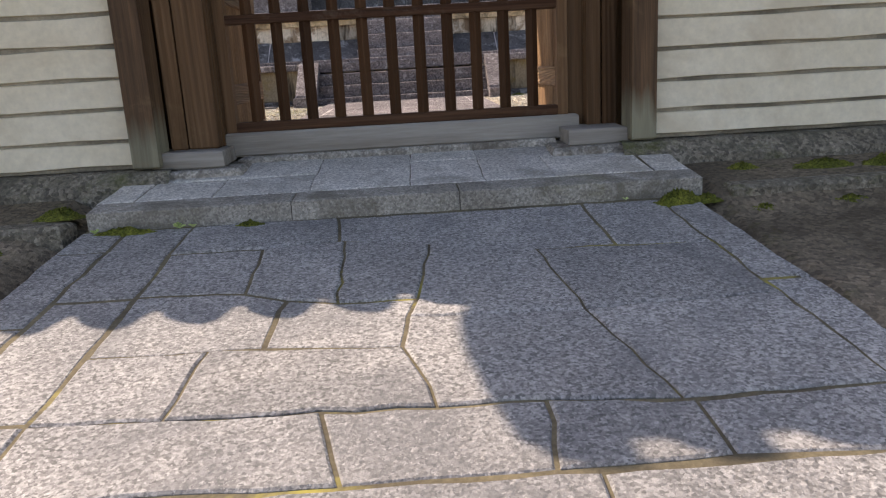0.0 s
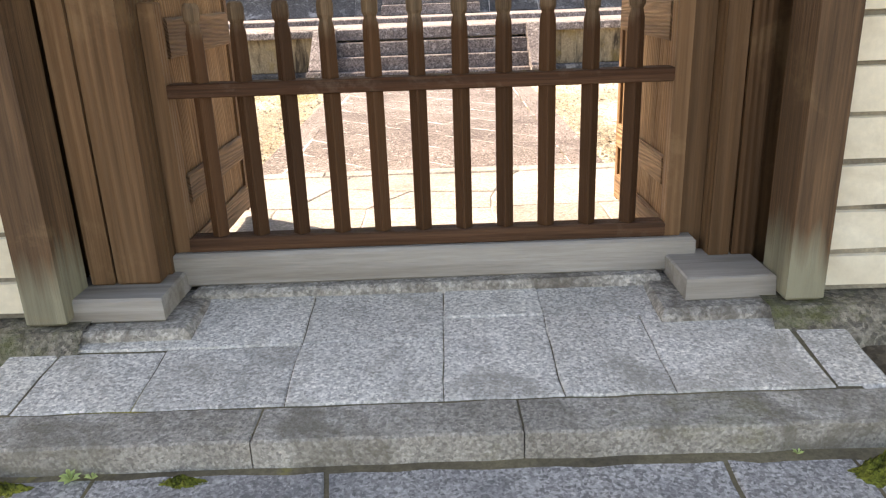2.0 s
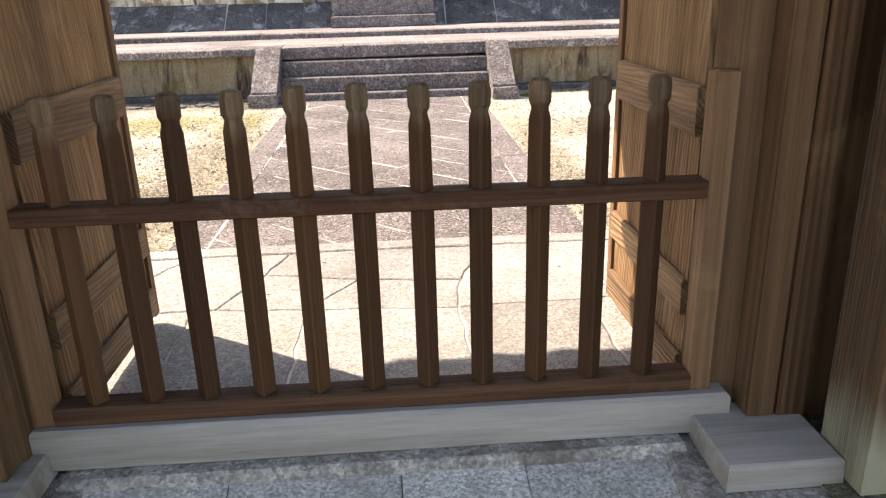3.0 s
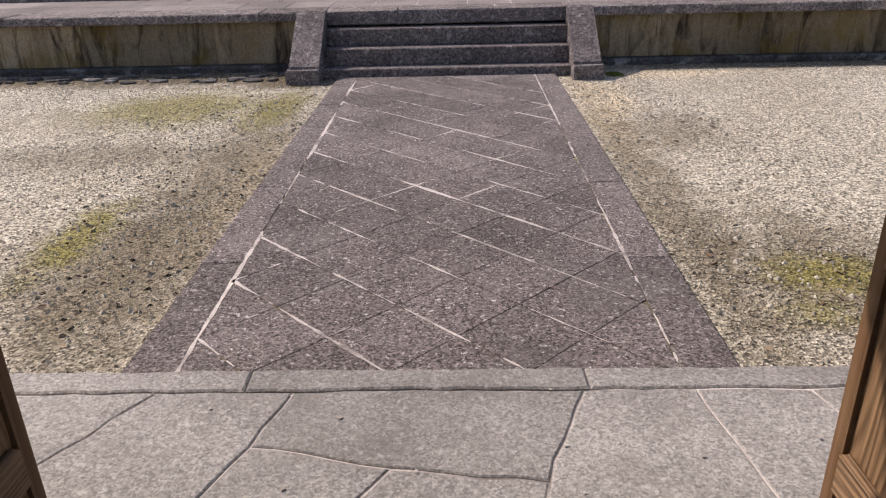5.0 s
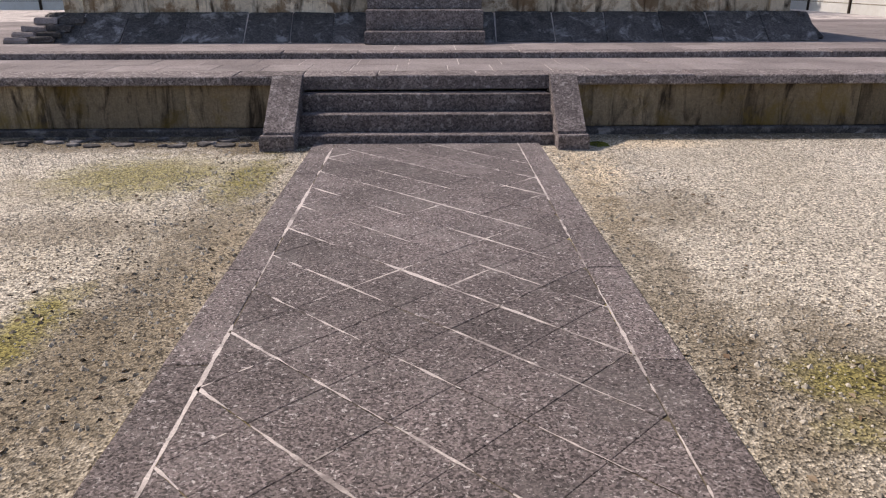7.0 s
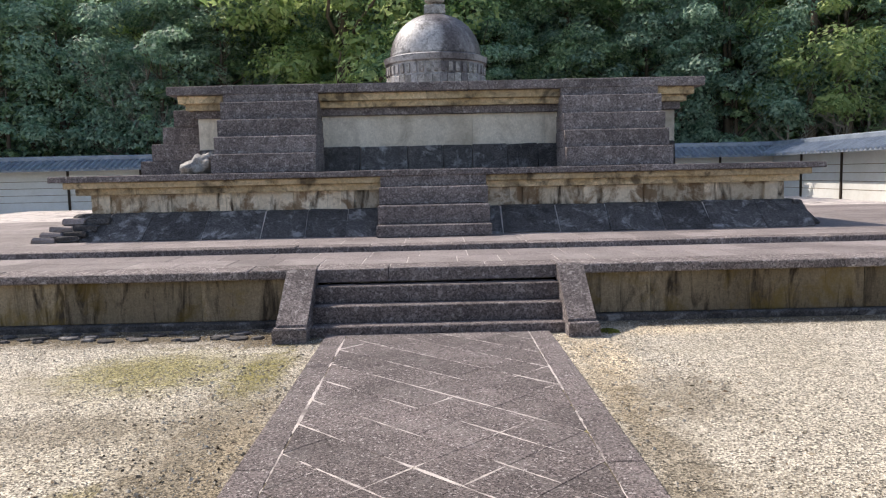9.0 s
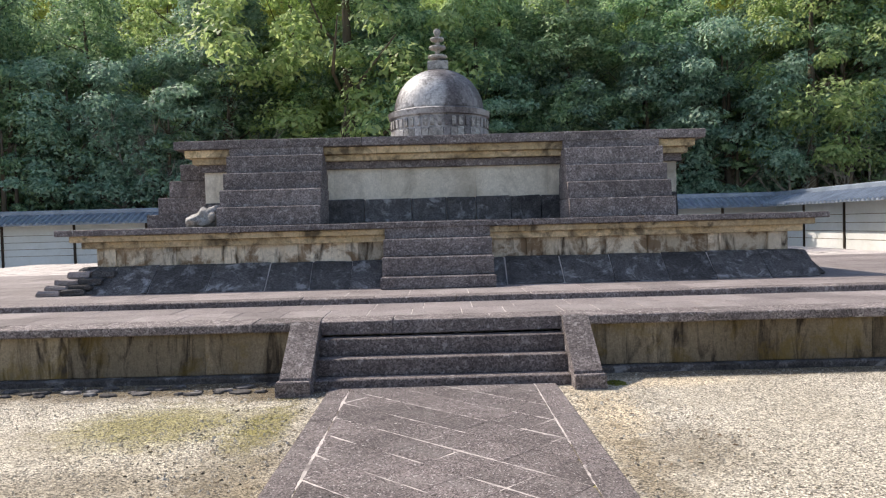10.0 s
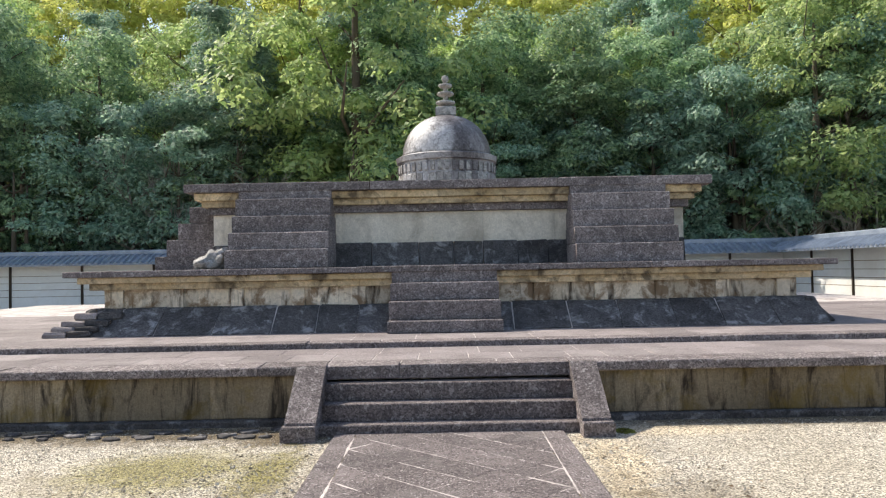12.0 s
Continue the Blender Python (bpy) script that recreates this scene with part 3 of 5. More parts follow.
# ---- boundary wall ----
def outer_wall(name, x0, x1):
    bm = box(x0, x1, 3.90, 4.24, 0.98, 2.75, 0.004)
    wall = structure(name, bm, M["groove"], "cream plaster boundary wall with horizontal grooves", "wall")
    z, k = 1.002, 0
    first = True
    while z < 2.72:
        h = (0.138 if first else 0.163) + random.uniform(-0.004, 0.004)
        first = False
        # each plaster band in lengths, its edges a little worn
        n = 24
        for y, s in ((3.882, -1), (4.258, 1)):
            b = bmesh.new()
            rows = [[], [], [], []]
            for i in range(n + 1):
                x = x0 + 0.002 + (x1 - x0 - 0.004) * i / n
                d0, d1 = noise.noise((x * 3, z * 9, s)) * 0.011, noise.noise((x * 3, z * 9 + 50, s)) * 0.011
                for j, (yy, zz) in enumerate(((y - s * 0.022, z + d0), (y, z + d0 + 0.004), (y, z + h - 0.018 + d1 - 0.004), (y - s * 0.022, z + h - 0.018 + d1))):
                    rows[j].append(b.verts.new((x, yy, zz)))
            for j in range(3):
                for i in range(n):
                    b.faces.new((rows[j][i], rows[j][i + 1], rows[j + 1][i + 1], rows[j + 1][i]))
            bmesh.ops.recalc_face_normals(b, faces=b.faces)
            part("plaster_band", b, M["plaster"], wall)
        z += h
    # stone footing
    b = bmesh.new()
    n = 40
    vs = [[], [], [], []]
    for i in range(n + 1):
        x = (x0 if x0 < 0 else x0 - 0.19) + (x1 - x0 + 0.19) * i / n
        e = 0.03 * noise.noise((x * 2.3, 1, 0)) + 0.01 * noise.noise((x * 9, 2, 0))
        for j, (yy, zz) in enumerate(((3.66 + e, 0.55), (3.70 + e, 0.90 + e * 0.6), (3.78, 0.975 + e * 0.4), (4.34, 0.985))):
            vs[j].append(b.verts.new((x, yy, zz)))
    for j in range(3):
        for i in range(n):
            b.faces.new((vs[j][i], vs[j][i + 1], vs[j + 1][i + 1], vs[j + 1][i]))
    part("footing", b, M["rough_stone"], wall, "rough damp stone footing")
    return wall


outer_wall("wall_south_west", -9.0, -1.505)
outer_wall("wall_south_east", 1.282, 9.0)


def tiled_roof(name, x0, x1, yr, zr, y_out, z_eave, label, pitch_tiles=0.29, sag=1.0, tuck=0.0):
    """A two-sided tiled roof along x, its slope hollowed by sag, its ends drawn in by tuck at the eaves."""
    roof = thing(name, ((x0 + x1) / 2, yr, z_eave), label, "roof", kind="structure")
    th = 0.07
    steps = 1 if sag == 1.0 else 7
    line = [(k / steps, z_eave + (zr - z_eave) * (k / steps) ** sag) for k in range(steps + 1)]
    for s in (-1, 1):
        b = bmesh.new()
        for (f, z), (g, w) in zip(line, line[1:]):
            ya, yb = yr + s * y_out * (1 - f), yr + s * y_out * (1 - g)
            ta, tb = tuck * max(0, 1 - 2 * f), tuck * max(0, 1 - 2 * g)
            solid(b, [[(x0 + tb, yb, w - th), (x1 - tb, yb, w - th), (x1 - ta, ya, z - th), (x0 + ta, ya, z - th)], [(x0 + tb, yb, w), (x1 - tb, yb, w), (x1 - ta, ya, z), (x0 + ta, ya, z)]])
        bmesh.ops.recalc_face_normals(b, faces=b.faces)
        part("roof_deck", b, M["tile"], roof)
        n = round((x1 - x0 - 2 * tuck) / pitch_tiles)
        b = bmesh.new()
        for i in range(n + 1):
            x = x0 + tuck + 0.08 + (x1 - x0 - 2 * tuck - 0.16) * i / n
            tube([(x, yr + s * (y_out * (1 - f) + (0.03 if f == 0 else 0)), z + 0.02) for f, z in line[::-1]], [0.085] * len(line), 8, b)
        part("cover_tiles", b, M["tile"], roof)
    part("ridge", box(x0 - 0.02, x1 + 0.02, yr - 0.12, yr + 0.12, zr - 0.02, zr + 0.22, 0.03), M["tile"], roof)
    return roof


tiled_roof("wall_roof", -9.0, -1.40, 4.07, 3.22, 0.62, 2.90, "grey tiled coping roof of the boundary wall")
tiled_roof("wall_roof", 1.34, 9.0, 4.07, 3.22, 0.62, 2.90, "grey tiled coping roof of the boundary wall")
gate_roof = tiled_roof("gate_roof", -2.49, 2.27, 4.64, 4.60, 1.60, 3.78, "grey tiled gabled roof of the gate", 0.32, 2.2, 0.16)


# ---- gate ----
def grain_box(name, parent, mat, x0, x1, y0, y1, z0, z1, c=0.008, label="", wob=0.0015):
    return part(name, box(x0, x1, y0, y1, z0, z1, c, wob=wob), mat, parent, label)


gate = thing("gate_frame", (CX, 4.2, SILL), "dark brown timber gate frame on stone bases", "gate", kind="structure")
# outer posts beside the plaster wall
grain_box("outer_post", gate, M["post"], -1.515, -1.375, 3.80, 4.00, 0.985, 3.55, 0.012, "bleached timber post with greenish worn foot")
grain_box("outer_post", gate, M["post"], 1.152, 1.285, 3.80, 4.00, 0.985, 3.55, 0.012, "bleached timber post with greenish worn foot")
# main pillars with split boards
for x0, x1 in ((-1.36, -1.272), (-1.262, -1.10)):
    grain_box("pillar", gate, M["wood_v"], x0, x1, 4.00, 4.32, 1.045, 3.55, 0.02)
for x0, x1 in ((0.978, 1.058), (1.068, 1.150)):
    grain_box("pillar", gate, M["wood_v"], x0, x1, 4.10, 4.36, 1.045, 3.55, 0.014)
# jamb planks beside the barrier
grain_box("jamb", gate, M["wood_v"], -1.135, -1.093, 4.10, 4.34, 0.96, 3.55)
grain_box("jamb", gate, M["wood_v"], 0.892, 0.976, 4.20, 4.36, 0.96, 3.55)
# boarding that closes the sides
grain_box("side_board", gate, M["wood_v"], -1.515, -1.26, 4.203, 4.253, 0.96, 3.55)
grain_box("side_board", gate, M["wood_v"], 1.06, 1.30, 4.203, 4.253, 0.96, 3.55)
grain_box("side_board", gate, M["wood_v"], -1.50, -1.09, 4.365, 4.40, 0.95, 3.55)
grain_box("side_board", gate, M["wood_v"], 0.93, 1.28, 4.365, 4.40, 0.95, 3.55)
# lintel and soffit
grain_box("lintel", gate, M["wood_h"], -1.75, 1.55, 4.05, 4.35, 3.28, 3.55, 0.02)
for x in (-1.43, 1.21):
    grain_box("bracket_beam", gate, M["wood_y"], x - 0.09, x + 0.09, 3.25, 6.0, 3.55, 3.72, 0.02)
for y, za, zb_ in ((3.35, 3.72, 3.79), (4.64, 3.72, 4.50), (5.93, 3.72, 3.79)):
    grain_box("purlin", gate, M["wood_h"], -1.95, 1.72, y - 0.08, y + 0.08, za, zb_, 0.02)
# timber sill and stone kerb under the barrier
grain_box("sill", gate, M["grey_wood"], -1.10, 0.94, 4.13, 4.34, 0.985, 1.120, 0.012, "dusty grey timber sill")
part("sill_kerb", box(-1.02, 0.80, 4.075, 4.36, 0.90, 0.990, 0.016, wob=0.006), M["pad"], gate, "rough stone kerb")


def post_base(x0, x1, y0, y1, s):
    base = thing("post_base", ((x0 + x1) / 2, (y0 + y1) / 2, 0.94), "weathered grey timber block on a stone pad at the gate pillar", "post base", "blocks at the gate pillars")
    part("stone_pad", box(x0 - (0.02 if s < 0 else 0.10), x1 + (0.11 if s < 0 else 0.02), y0 - 0.08, y1 + 0.02, 0.88, 0.968, 0.02, wob=0.008), M["pad"], base)
    part("timber_block", box(x0, x1, y0, y1, 0.966, 1.056, 0.008, wob=0.003), M["grey_wood"], base)
    return base


post_base(0.825, 1.15, 3.875, 4.19, 1)
post_base(-1.43, -1.05, 3.86, 4.16, -1)

# ---- barrier ----
barrier = thing("picket_barrier", (-0.08, 4.19, 1.06), "low dark brown timber picket barrier across the gateway", "barrier")
grain_box("stile", barrier, M["wood_v"], -1.090, -1.032, 4.165, 4.235, 1.118, 2.055, 0.006)
grain_box("stile", barrier, M["wood_v"], 0.825, 0.885, 4.165, 4.235, 1.118, 2.06, 0.006)
grain_box("bottom_rail", barrier, M["wood_h"], -1.03, 0.825, 4.16, 4.245, 1.118, 1.176, 0.006)
grain_box("top_rail", barrier, M["wood_h"], -1.03, 0.825, 4.165, 4.24, 1.715, 1.768, 0.005)
for i in range(11):
    x = -0.915 + i * 0.1600
    top = 2.052 + random.uniform(-0.005, 0.005)
    w = 0.0245
    y = 4.205
    b = bmesh.new()

    def oct_ring(r, z, cut=0.35):
        k = r * cut
        return [(x + a, y + bb, z) for a, bb in ((-r + k, -r), (r - k, -r), (r, -r + k), (r, r - k), (r - k, r), (-r + k, r), (-r, r - k), (-r, -r + k))]
    solid(b, [oct_ring(w, 1.174, 0.15), oct_ring(w, 1.74, 0.15), oct_ring(w * 0.98, top - 0.105, 0.3), oct_ring(w * 0.84, top - 0.080, 0.45), oct_ring(w * 0.84, top - 0.074, 0.45), oct_ring(w * 1.10, top - 0.060, 0.5),
              oct_ring(w * 1.12, top - 0.022, 0.5), oct_ring(w * 0.98, top - 0.006, 0.5), oct_ring(w * 0.70, top, 0.5)])
    bmesh.ops.rotate(b, verts=b.verts, cent=(x, y, 0), matrix=Matrix.Rotation(radians(45 + random.uniform(-3, 3)), 3, "Z"))
    part("picket", b, M["picket"], barrier)


# ---- door leaves, swung inwards ----
def door_leaf(x, s, y0, y1, z0=0.99, z1=3.2):
    """s: the side on which the gateway lies."""
    door = thing("gate_door", (x, y0, z0), "open dark brown timber door leaf with battens", "door", "pair of gate doors", kind="structure")
    n = 4
    for i in range(n):
        a, b_ = y0 + (y1 - y0) * i / n, y0 + (y1 - y0) * (i + 1) / n
        grain_box("board", door, M["door_wood"], x - 0.018, x + 0.018, a + 0.001, b_ - 0.001, z0, z1, 0.004)
    for z, h in ((1.01, 0.12), (1.27, 0.12), (1.845, 0.15), (2.55, 0.13)):
        xx = x + s * 0.030
        grain_box("batten", door, M["wood_y"], xx - 0.013, xx + 0.013, y0 - 0.01, y1 - 0.012, z, z + h, 0.010)
    grain_box("edge_strip", door, M["wood_v"], x - 0.03, x + 0.03, y1 - 0.002, y1 + 0.045, z0, z1, 0.005, "lighter reddish edge strip")
    for y, z in ((y0 + 0.55, 1.93), (y0 + 0.62, 1.90)):
        part("nail_head", lathe([(0.0001, -0.012), (0.016, -0.008), (0.018, 0.0), (0.012, 0.010), (0.0001, 0.014)], 0, 0, 12), M["iron"], door).matrix_basis = Matrix.Translation((s * 0.055, y - y0, z - z0)) @ Matrix.Rotation(radians(90), 4, "Y")
    return door


door_leaf(-1.10, 1, 4.36, 5.22)
door_leaf(0.90, -1, 4.38, 5.18)

# ---- paving inside the gate ----
bm = box(-2.6, 2.4, 4.34, 6.19, 0.6, INNER - 0.006, 0.01)
inner = structure("inner_paving", bm, M["mortar"], "pale stone paving inside the gate with a kerb edge", "paving")
flat = lambda x, y: INNER
for a, b in ((-2.6, -0.80), (-0.80, 0.46), (0.46, 1.6), (1.6, 2.4)):
    part("kerb_stone", slab([(a, 6.06), (b, 6.06), (b, 6.20), (a, 6.20)], lambda x, y: INNER + 0.004, 0.2, 0.008, 0.003, wob=0.003, rough=0.012), M["inner_stone"], inner)
for poly in (
        [(-2.6, 5.35), (-1.55, 5.35), (-1.12, 6.06), (-2.6, 6.06)], [(-1.55, 5.35), (-0.86, 5.35), (-0.70, 5.76), (-0.62, 6.06), (-1.12, 6.06)],
        [(-0.70, 5.76), (-0.23, 5.64), (0.255, 5.58), (0.44, 6.06), (-0.62, 6.06)], [(-0.86, 5.35), (-0.45, 5.3), (-0.23, 5.64), (-0.70, 5.76)], [(-0.45, 5.3), (0.22, 5.25), (0.255, 5.58), (-0.23, 5.64)],
        [(0.255, 5.58), (0.22, 5.25), (0.95, 5.28), (0.84, 6.06), (0.44, 6.06)], [(0.95, 5.28), (1.45, 5.28), (1.25, 6.06), (0.84, 6.06)], [(1.45, 5.28), (2.4, 5.28), (2.4, 6.06), (1.25, 6.06)],
        [(-2.6, 4.36), (-0.95, 4.36), (-0.95, 5.35), (-2.6, 5.35)], [(-0.95, 4.36), (-0.45, 4.36), (-0.45, 5.30), (-0.86, 5.35), (-0.95, 5.35)], [(-0.45, 4.36), (0.25, 4.36), (0.22, 5.25), (-0.45, 5.30)],
        [(0.25, 4.36), (0.80, 4.36), (0.80, 5.275), (0.22, 5.25)], [(0.80, 4.36), (2.4, 4.36), (2.4, 5.28), (0.80, 5.28)]):
    part("paving_stone", slab(poly, flat, 0.12, 0.006, 0.0035, wob=0.003, rough=0.014), M["inner_stone"], inner)


# ---- moss ----
def moss_clump(x, y, z, rx, ry, h):
    b = bmesh.new()
    n_, m_ = 56, 16
    rings = []
    for i in range(m_):
        f = i / (m_ - 1)
        rings.append([b.verts.new((x + rx * (1 - f) * math.cos(a) * (1 + 0.35 * noise.noise((x + math.cos(a) * 2, y + math.sin(a) * 2, f))), y + ry * (1 - f) * math.sin(a) * (1 + 0.35 * noise.noise((x + math.cos(a) * 2, y + math.sin(a) * 2, f))),
                                   z + h * math.sin(f * 1.57) * (1 + 0.5 * noise.noise((x * 9 + math.cos(a) * 4, y * 9 + math.sin(a) * 4, f * 5)) + 0.7 * noise.noise((x * 9 + math.cos(a) * 19, y * 9 + math.sin(a) * 19, f * 23))) - 0.008)) for a in [2 * math.pi * k / n_ for k in range(n_)]])
    for a, c_ in zip(rings, rings[1:]):
        for k in range(n_):
            b.faces.new((a[k], a[(k + 1) % n_], c_[(k + 1) % n_], c_[k]))
    return tagged(part("moss_clump", b, M["moss"], None, smooth=True), "cushion of bright green moss at the foot of the stone", "moss", "moss cushions")


for x, y, z, rx, ry, h in ((1.17, 3.12, 0.768, 0.13, 0.05, 0.05), (1.31, 3.14, 0.77, 0.07, 0.05, 0.03), (-1.36, 3.17, 0.772, 0.16, 0.04, 0.03), (-0.80, 3.165, 0.772, 0.10, 0.03, 0.025), (2.05, 3.50, 0.835, 0.20, 0.08, 0.035), (1.65, 3.55, 0.84, 0.10, 0.06, 0.03),
                           (2.35, 3.48, 0.83, 0.14, 0.07, 0.04), (-1.75, 3.42, 0.825, 0.12, 0.08, 0.04), (1.55, 3.06, 0.72, 0.12, 0.05, 0.03), (1.95, 3.08, 0.72, 0.16, 0.05, 0.04), (-1.95, 3.05, 0.715, 0.2, 0.06, 0.04), (1.74, 12.25, 0.87, 0.13, 0.16, 0.03)):
    moss_clump(x, y, z, rx, ry, h)

def weed(x, y, z, count, size):
    """A seedling: short stems with small pointed leaves."""
    w_ = thing("weed", (x, y, z), "small green weed growing from a joint of the paving", "weed", "weeds at the step")
    for k in range(count):
        a = 6.28 * k / count + random.uniform(-0.3, 0.3)
        out = Vector((math.cos(a), math.sin(a), 0))
        side_ = Vector((-out.y, out.x, 0))
        r, h = size * random.uniform(0.6, 1.0), size * random.uniform(0.35, 0.8)
        o = Vector((x, y, z))
        b = bmesh.new()
        vs = [b.verts.new(p) for p in (o, o + out * r * 0.5 - side_ * r * 0.22 + Vector((0, 0, h)), o + out * r + Vector((0, 0, h * 0.9)), o + out * r * 0.5 + side_ * r * 0.22 + Vector((0, 0, h)))]
        b.faces.new(vs[:3])
        b.faces.new((vs[0], vs[2], vs[3]))
        part("leaf", b, LEAF[2], w_)


for x, y, c_, sz in ((-1.12, 3.19, 9, 0.035), (-1.06, 3.195, 6, 0.025), (0.95, 3.20, 6, 0.022), (-1.50, 3.18, 7, 0.03)):
    weed(x, y, ramp_z(x, y), c_, sz)

# ---- court path ----
PX0, PX1, PY0, PY1 = -1.13, 0.85, 6.22, 12.235
bm = box(-1.36, 1.085, PY0 - 0.02, PY1, 0.6, COURT - 0.006, 0.002)
path = structure("court_path", bm, M["dark_joint"], "dark stone path of diagonal slabs with pale mortar joints", "path")
court = lambda x, y: COURT
for x0, x1 in ((-1.36, PX0), (PX1, 1.085)):
    cuts = [PY0 - 0.015, 7.3, 8.5, 9.6, 10.9, PY1]
    for y0, y1 in zip(cuts, cuts[1:]):
        part("border_slab", slab([(x0, y0), (x1, y0), (x1, y1), (x0, y1)], court, 0.16, 0.006, 0.003, wob=0.002), M["andesite"], path)
D = 0.394            # side of the square slabs, laid at 45 degrees
r2 = D / math.sqrt(2)
for i in range(-14, 40):
    for j in range(-24, 24):
        cx_, cy_ = PX0 + (i - j) * r2, 7.086 + (i + j + 1) * r2
        poly = clip_rect([(cx_, cy_ - r2), (cx_ + r2, cy_), (cx_, cy_ + r2), (cx_ - r2, cy_)], PX0 + 0.004, PX1 - 0.004, PY0, PY1)
        if len(poly) > 2:
            area = abs(sum(p[0] * q[1] - q[0] * p[1] for p, q in zip(poly, poly[1:] + poly[:1]))) / 2
            if area > 0.004:
                # the joints of one direction are open and filled with mortar, the others tight
                ga, gb = random.choice((0.002, 0.003, 0.005)), random.choice((0.001, 0.0015, 0.0025))
                poly = [(x + (cx_ - x) * ga / r2 * 0.5 + (cy_ - y) * ga / r2 * 0.5 + (cx_ - x) * gb / r2, y + (cy_ - y) * ga / r2 * 0.5 + (cx_ - x) * ga / r2 * 0.5 + (cy_ - y) * gb / r2) for x, y in poly]
                part("path_slab", slab(poly, court, 0.09, 0.003, 0.0, wob=0.0008), M["andesite"], path)


def mortar_line(x0, y0, x1, y1, full):
    """Pale mortar smeared along a joint, broken and of uneven width."""
    a, d = Vector((x0, y0)), Vector((x1 - x0, y1 - y0))
    n_ = max(2, int(d.length / 0.02))
    side_ = Vector((-d.y, d.x)).normalized()
    b, last = bmesh.new(), None
    for k in range(n_ + 1):
        p = a + d * (k / n_)
        w_ = 0.0045 * full + 0.014 * noise.noise((p.x * 2.1, p.y * 2.1, 7)) + 0.007 * noise.noise((p.x * 13, p.y * 13, 9)) - 0.001
        if w_ < 0.0012:
            last = None
            continue
        j_ = 0.004 * noise.noise((p.x * 9, p.y * 9, 4))
        now = [b.verts.new((*(p + side_ * (j_ + s * min(w_, 0.017))), COURT + 0.0014)) for s in (-1, 1)]
        if last:
            b.faces.new((last[0], now[0], now[1], last[1]))
        last = now
    if b.faces:
        bmesh.ops.recalc_face_normals(b, faces=b.faces)
        part("mortar_joint", b, M["mortar"], path)
    else:
        b.free()


for n_ in range(-6, 14):
    k_ = 7.086 + n_ * 2 * r2 + PX0
    xa, xb = max(PX0, k_ - PY1), min(PX1, k_ - PY0)
    if xb > xa + 0.05:
        mortar_line(xa, k_ - xa, xb, k_ - xb, 1.25)
    k_ = 7.086 + n_ * 2 * r2 - PX0
    xa, xb = max(PX0, PY0 - k_), min(PX1, PY1 - k_)
    if xb > xa + 0.05:
        mortar_line(xa, k_ + xa, xb, k_ + xb, -0.15)
mortar_line(PX0, PY0, PX0, PY1, 1.5)
mortar_line(PX1, PY0, PX1, PY1, 1.4)

# ---- stairs up to the terrace ----
stairs = thing("stone_stairs", (CX, 12.4, COURT), "dark stone stairs with sloping cheek walls", "stairs", kind="structure")
part("bottom_slab", box(-1.53, 1.255, 12.24, 12.93, 0.84, 0.985, 0.010, wob=0.002), M["andesite_block"], stairs)
for y0, z0, z1 in ((12.455, 0.983, 1.175), (12.675, 1.173, 1.365)):
    part("tread", box(-1.53, 1.255, y0, 12.93, z0, z1, 0.010, wob=0.002), M["andesite_block"], stairs)
for x0, x1, e0, e1 in ((-1.865, -1.532, 0.03, -0.03), (1.257, 1.56, -0.03, 0.03)):
    part("cheek_base", box(x0 - max(e0, 0.002), x1 + max(e1, 0.002), 11.99, 12.90, 0.82, 1.025, 0.014, wob=0.004), M["andesite_block"], stairs)
    part("cheek", profile_x([(12.06, 1.023), (12.92, 1.023), (12.92, 1.562), (12.80, 1.562), (12.07, 1.055)], x0, x1), M["andesite_block"], stairs)


# ---- terraces ----
def courses(parent, name, mat, x0, x1, y, depth, z0, z1, length, c=0.01, wob=0.004, slope=0.0, joint=0.002):
    """A row of stones with their faces at y, of unequal length, sloping back by slope."""
    x = x0
    while x < x1 - 0.02:
        w = min(length * random.uniform(0.75, 1.3), x1 - x)
        if x1 - x - w < length * 0.35:
            w = x1 - x
        b = box(x + joint, x + w - joint, y, y + depth, z0, z1, c, wob=wob)
        if slope:
            for v_ in b.verts:
                f = (v_.co.z - z0) / (z1 - z0)
                if v_.co.y < y + depth / 2:
                    v_.co.y += slope * f
        part(name, b, mat, parent)
        x += w


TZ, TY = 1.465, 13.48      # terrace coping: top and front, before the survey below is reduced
WX0, WX1 = -16.0, 13.4
REDUCE = Matrix.Translation(SURVEY) @ Matrix.Scale(0.93, 4) @ Matrix.Translation(-SURVEY)
terrace = structure("terrace", box(WX0 + 0.2, WX1 - 0.2, TY + 0.30, 33.0, 0.5, TZ - 0.008, 0.005), M["mortar"], "broad stone terrace with paved top and stained retaining wall", "terrace")
for a, b in ((WX0, -1.66), (1.37, WX1)):
    courses(terrace, "wall_stone", M["terrace_stone"], a, b, TY + 0.10, 0.22, 0.82, 1.352, 1.35, 0.008)
    # plinth in near-black stone: the shade along the wall foot is in its colour
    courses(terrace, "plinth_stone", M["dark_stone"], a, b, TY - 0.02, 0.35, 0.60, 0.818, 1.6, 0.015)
    courses(terrace, "coping_stone", M["andesite_block"], a, b, TY, 0.55, 1.350, TZ, 1.5, 0.014)
courses(terrace, "coping_stone", M["andesite_block"], -1.66, 1.37, TY + 0.0, 0.55, 1.30, TZ, 1.1, 0.01)
courses(terrace, "paving_slab", M["terrace_paving"], -9.0, 9.0, TY + 0.556, 0.75, 1.36, TZ - 0.002, 0.62, 0.004, 0.001, joint=0.006)
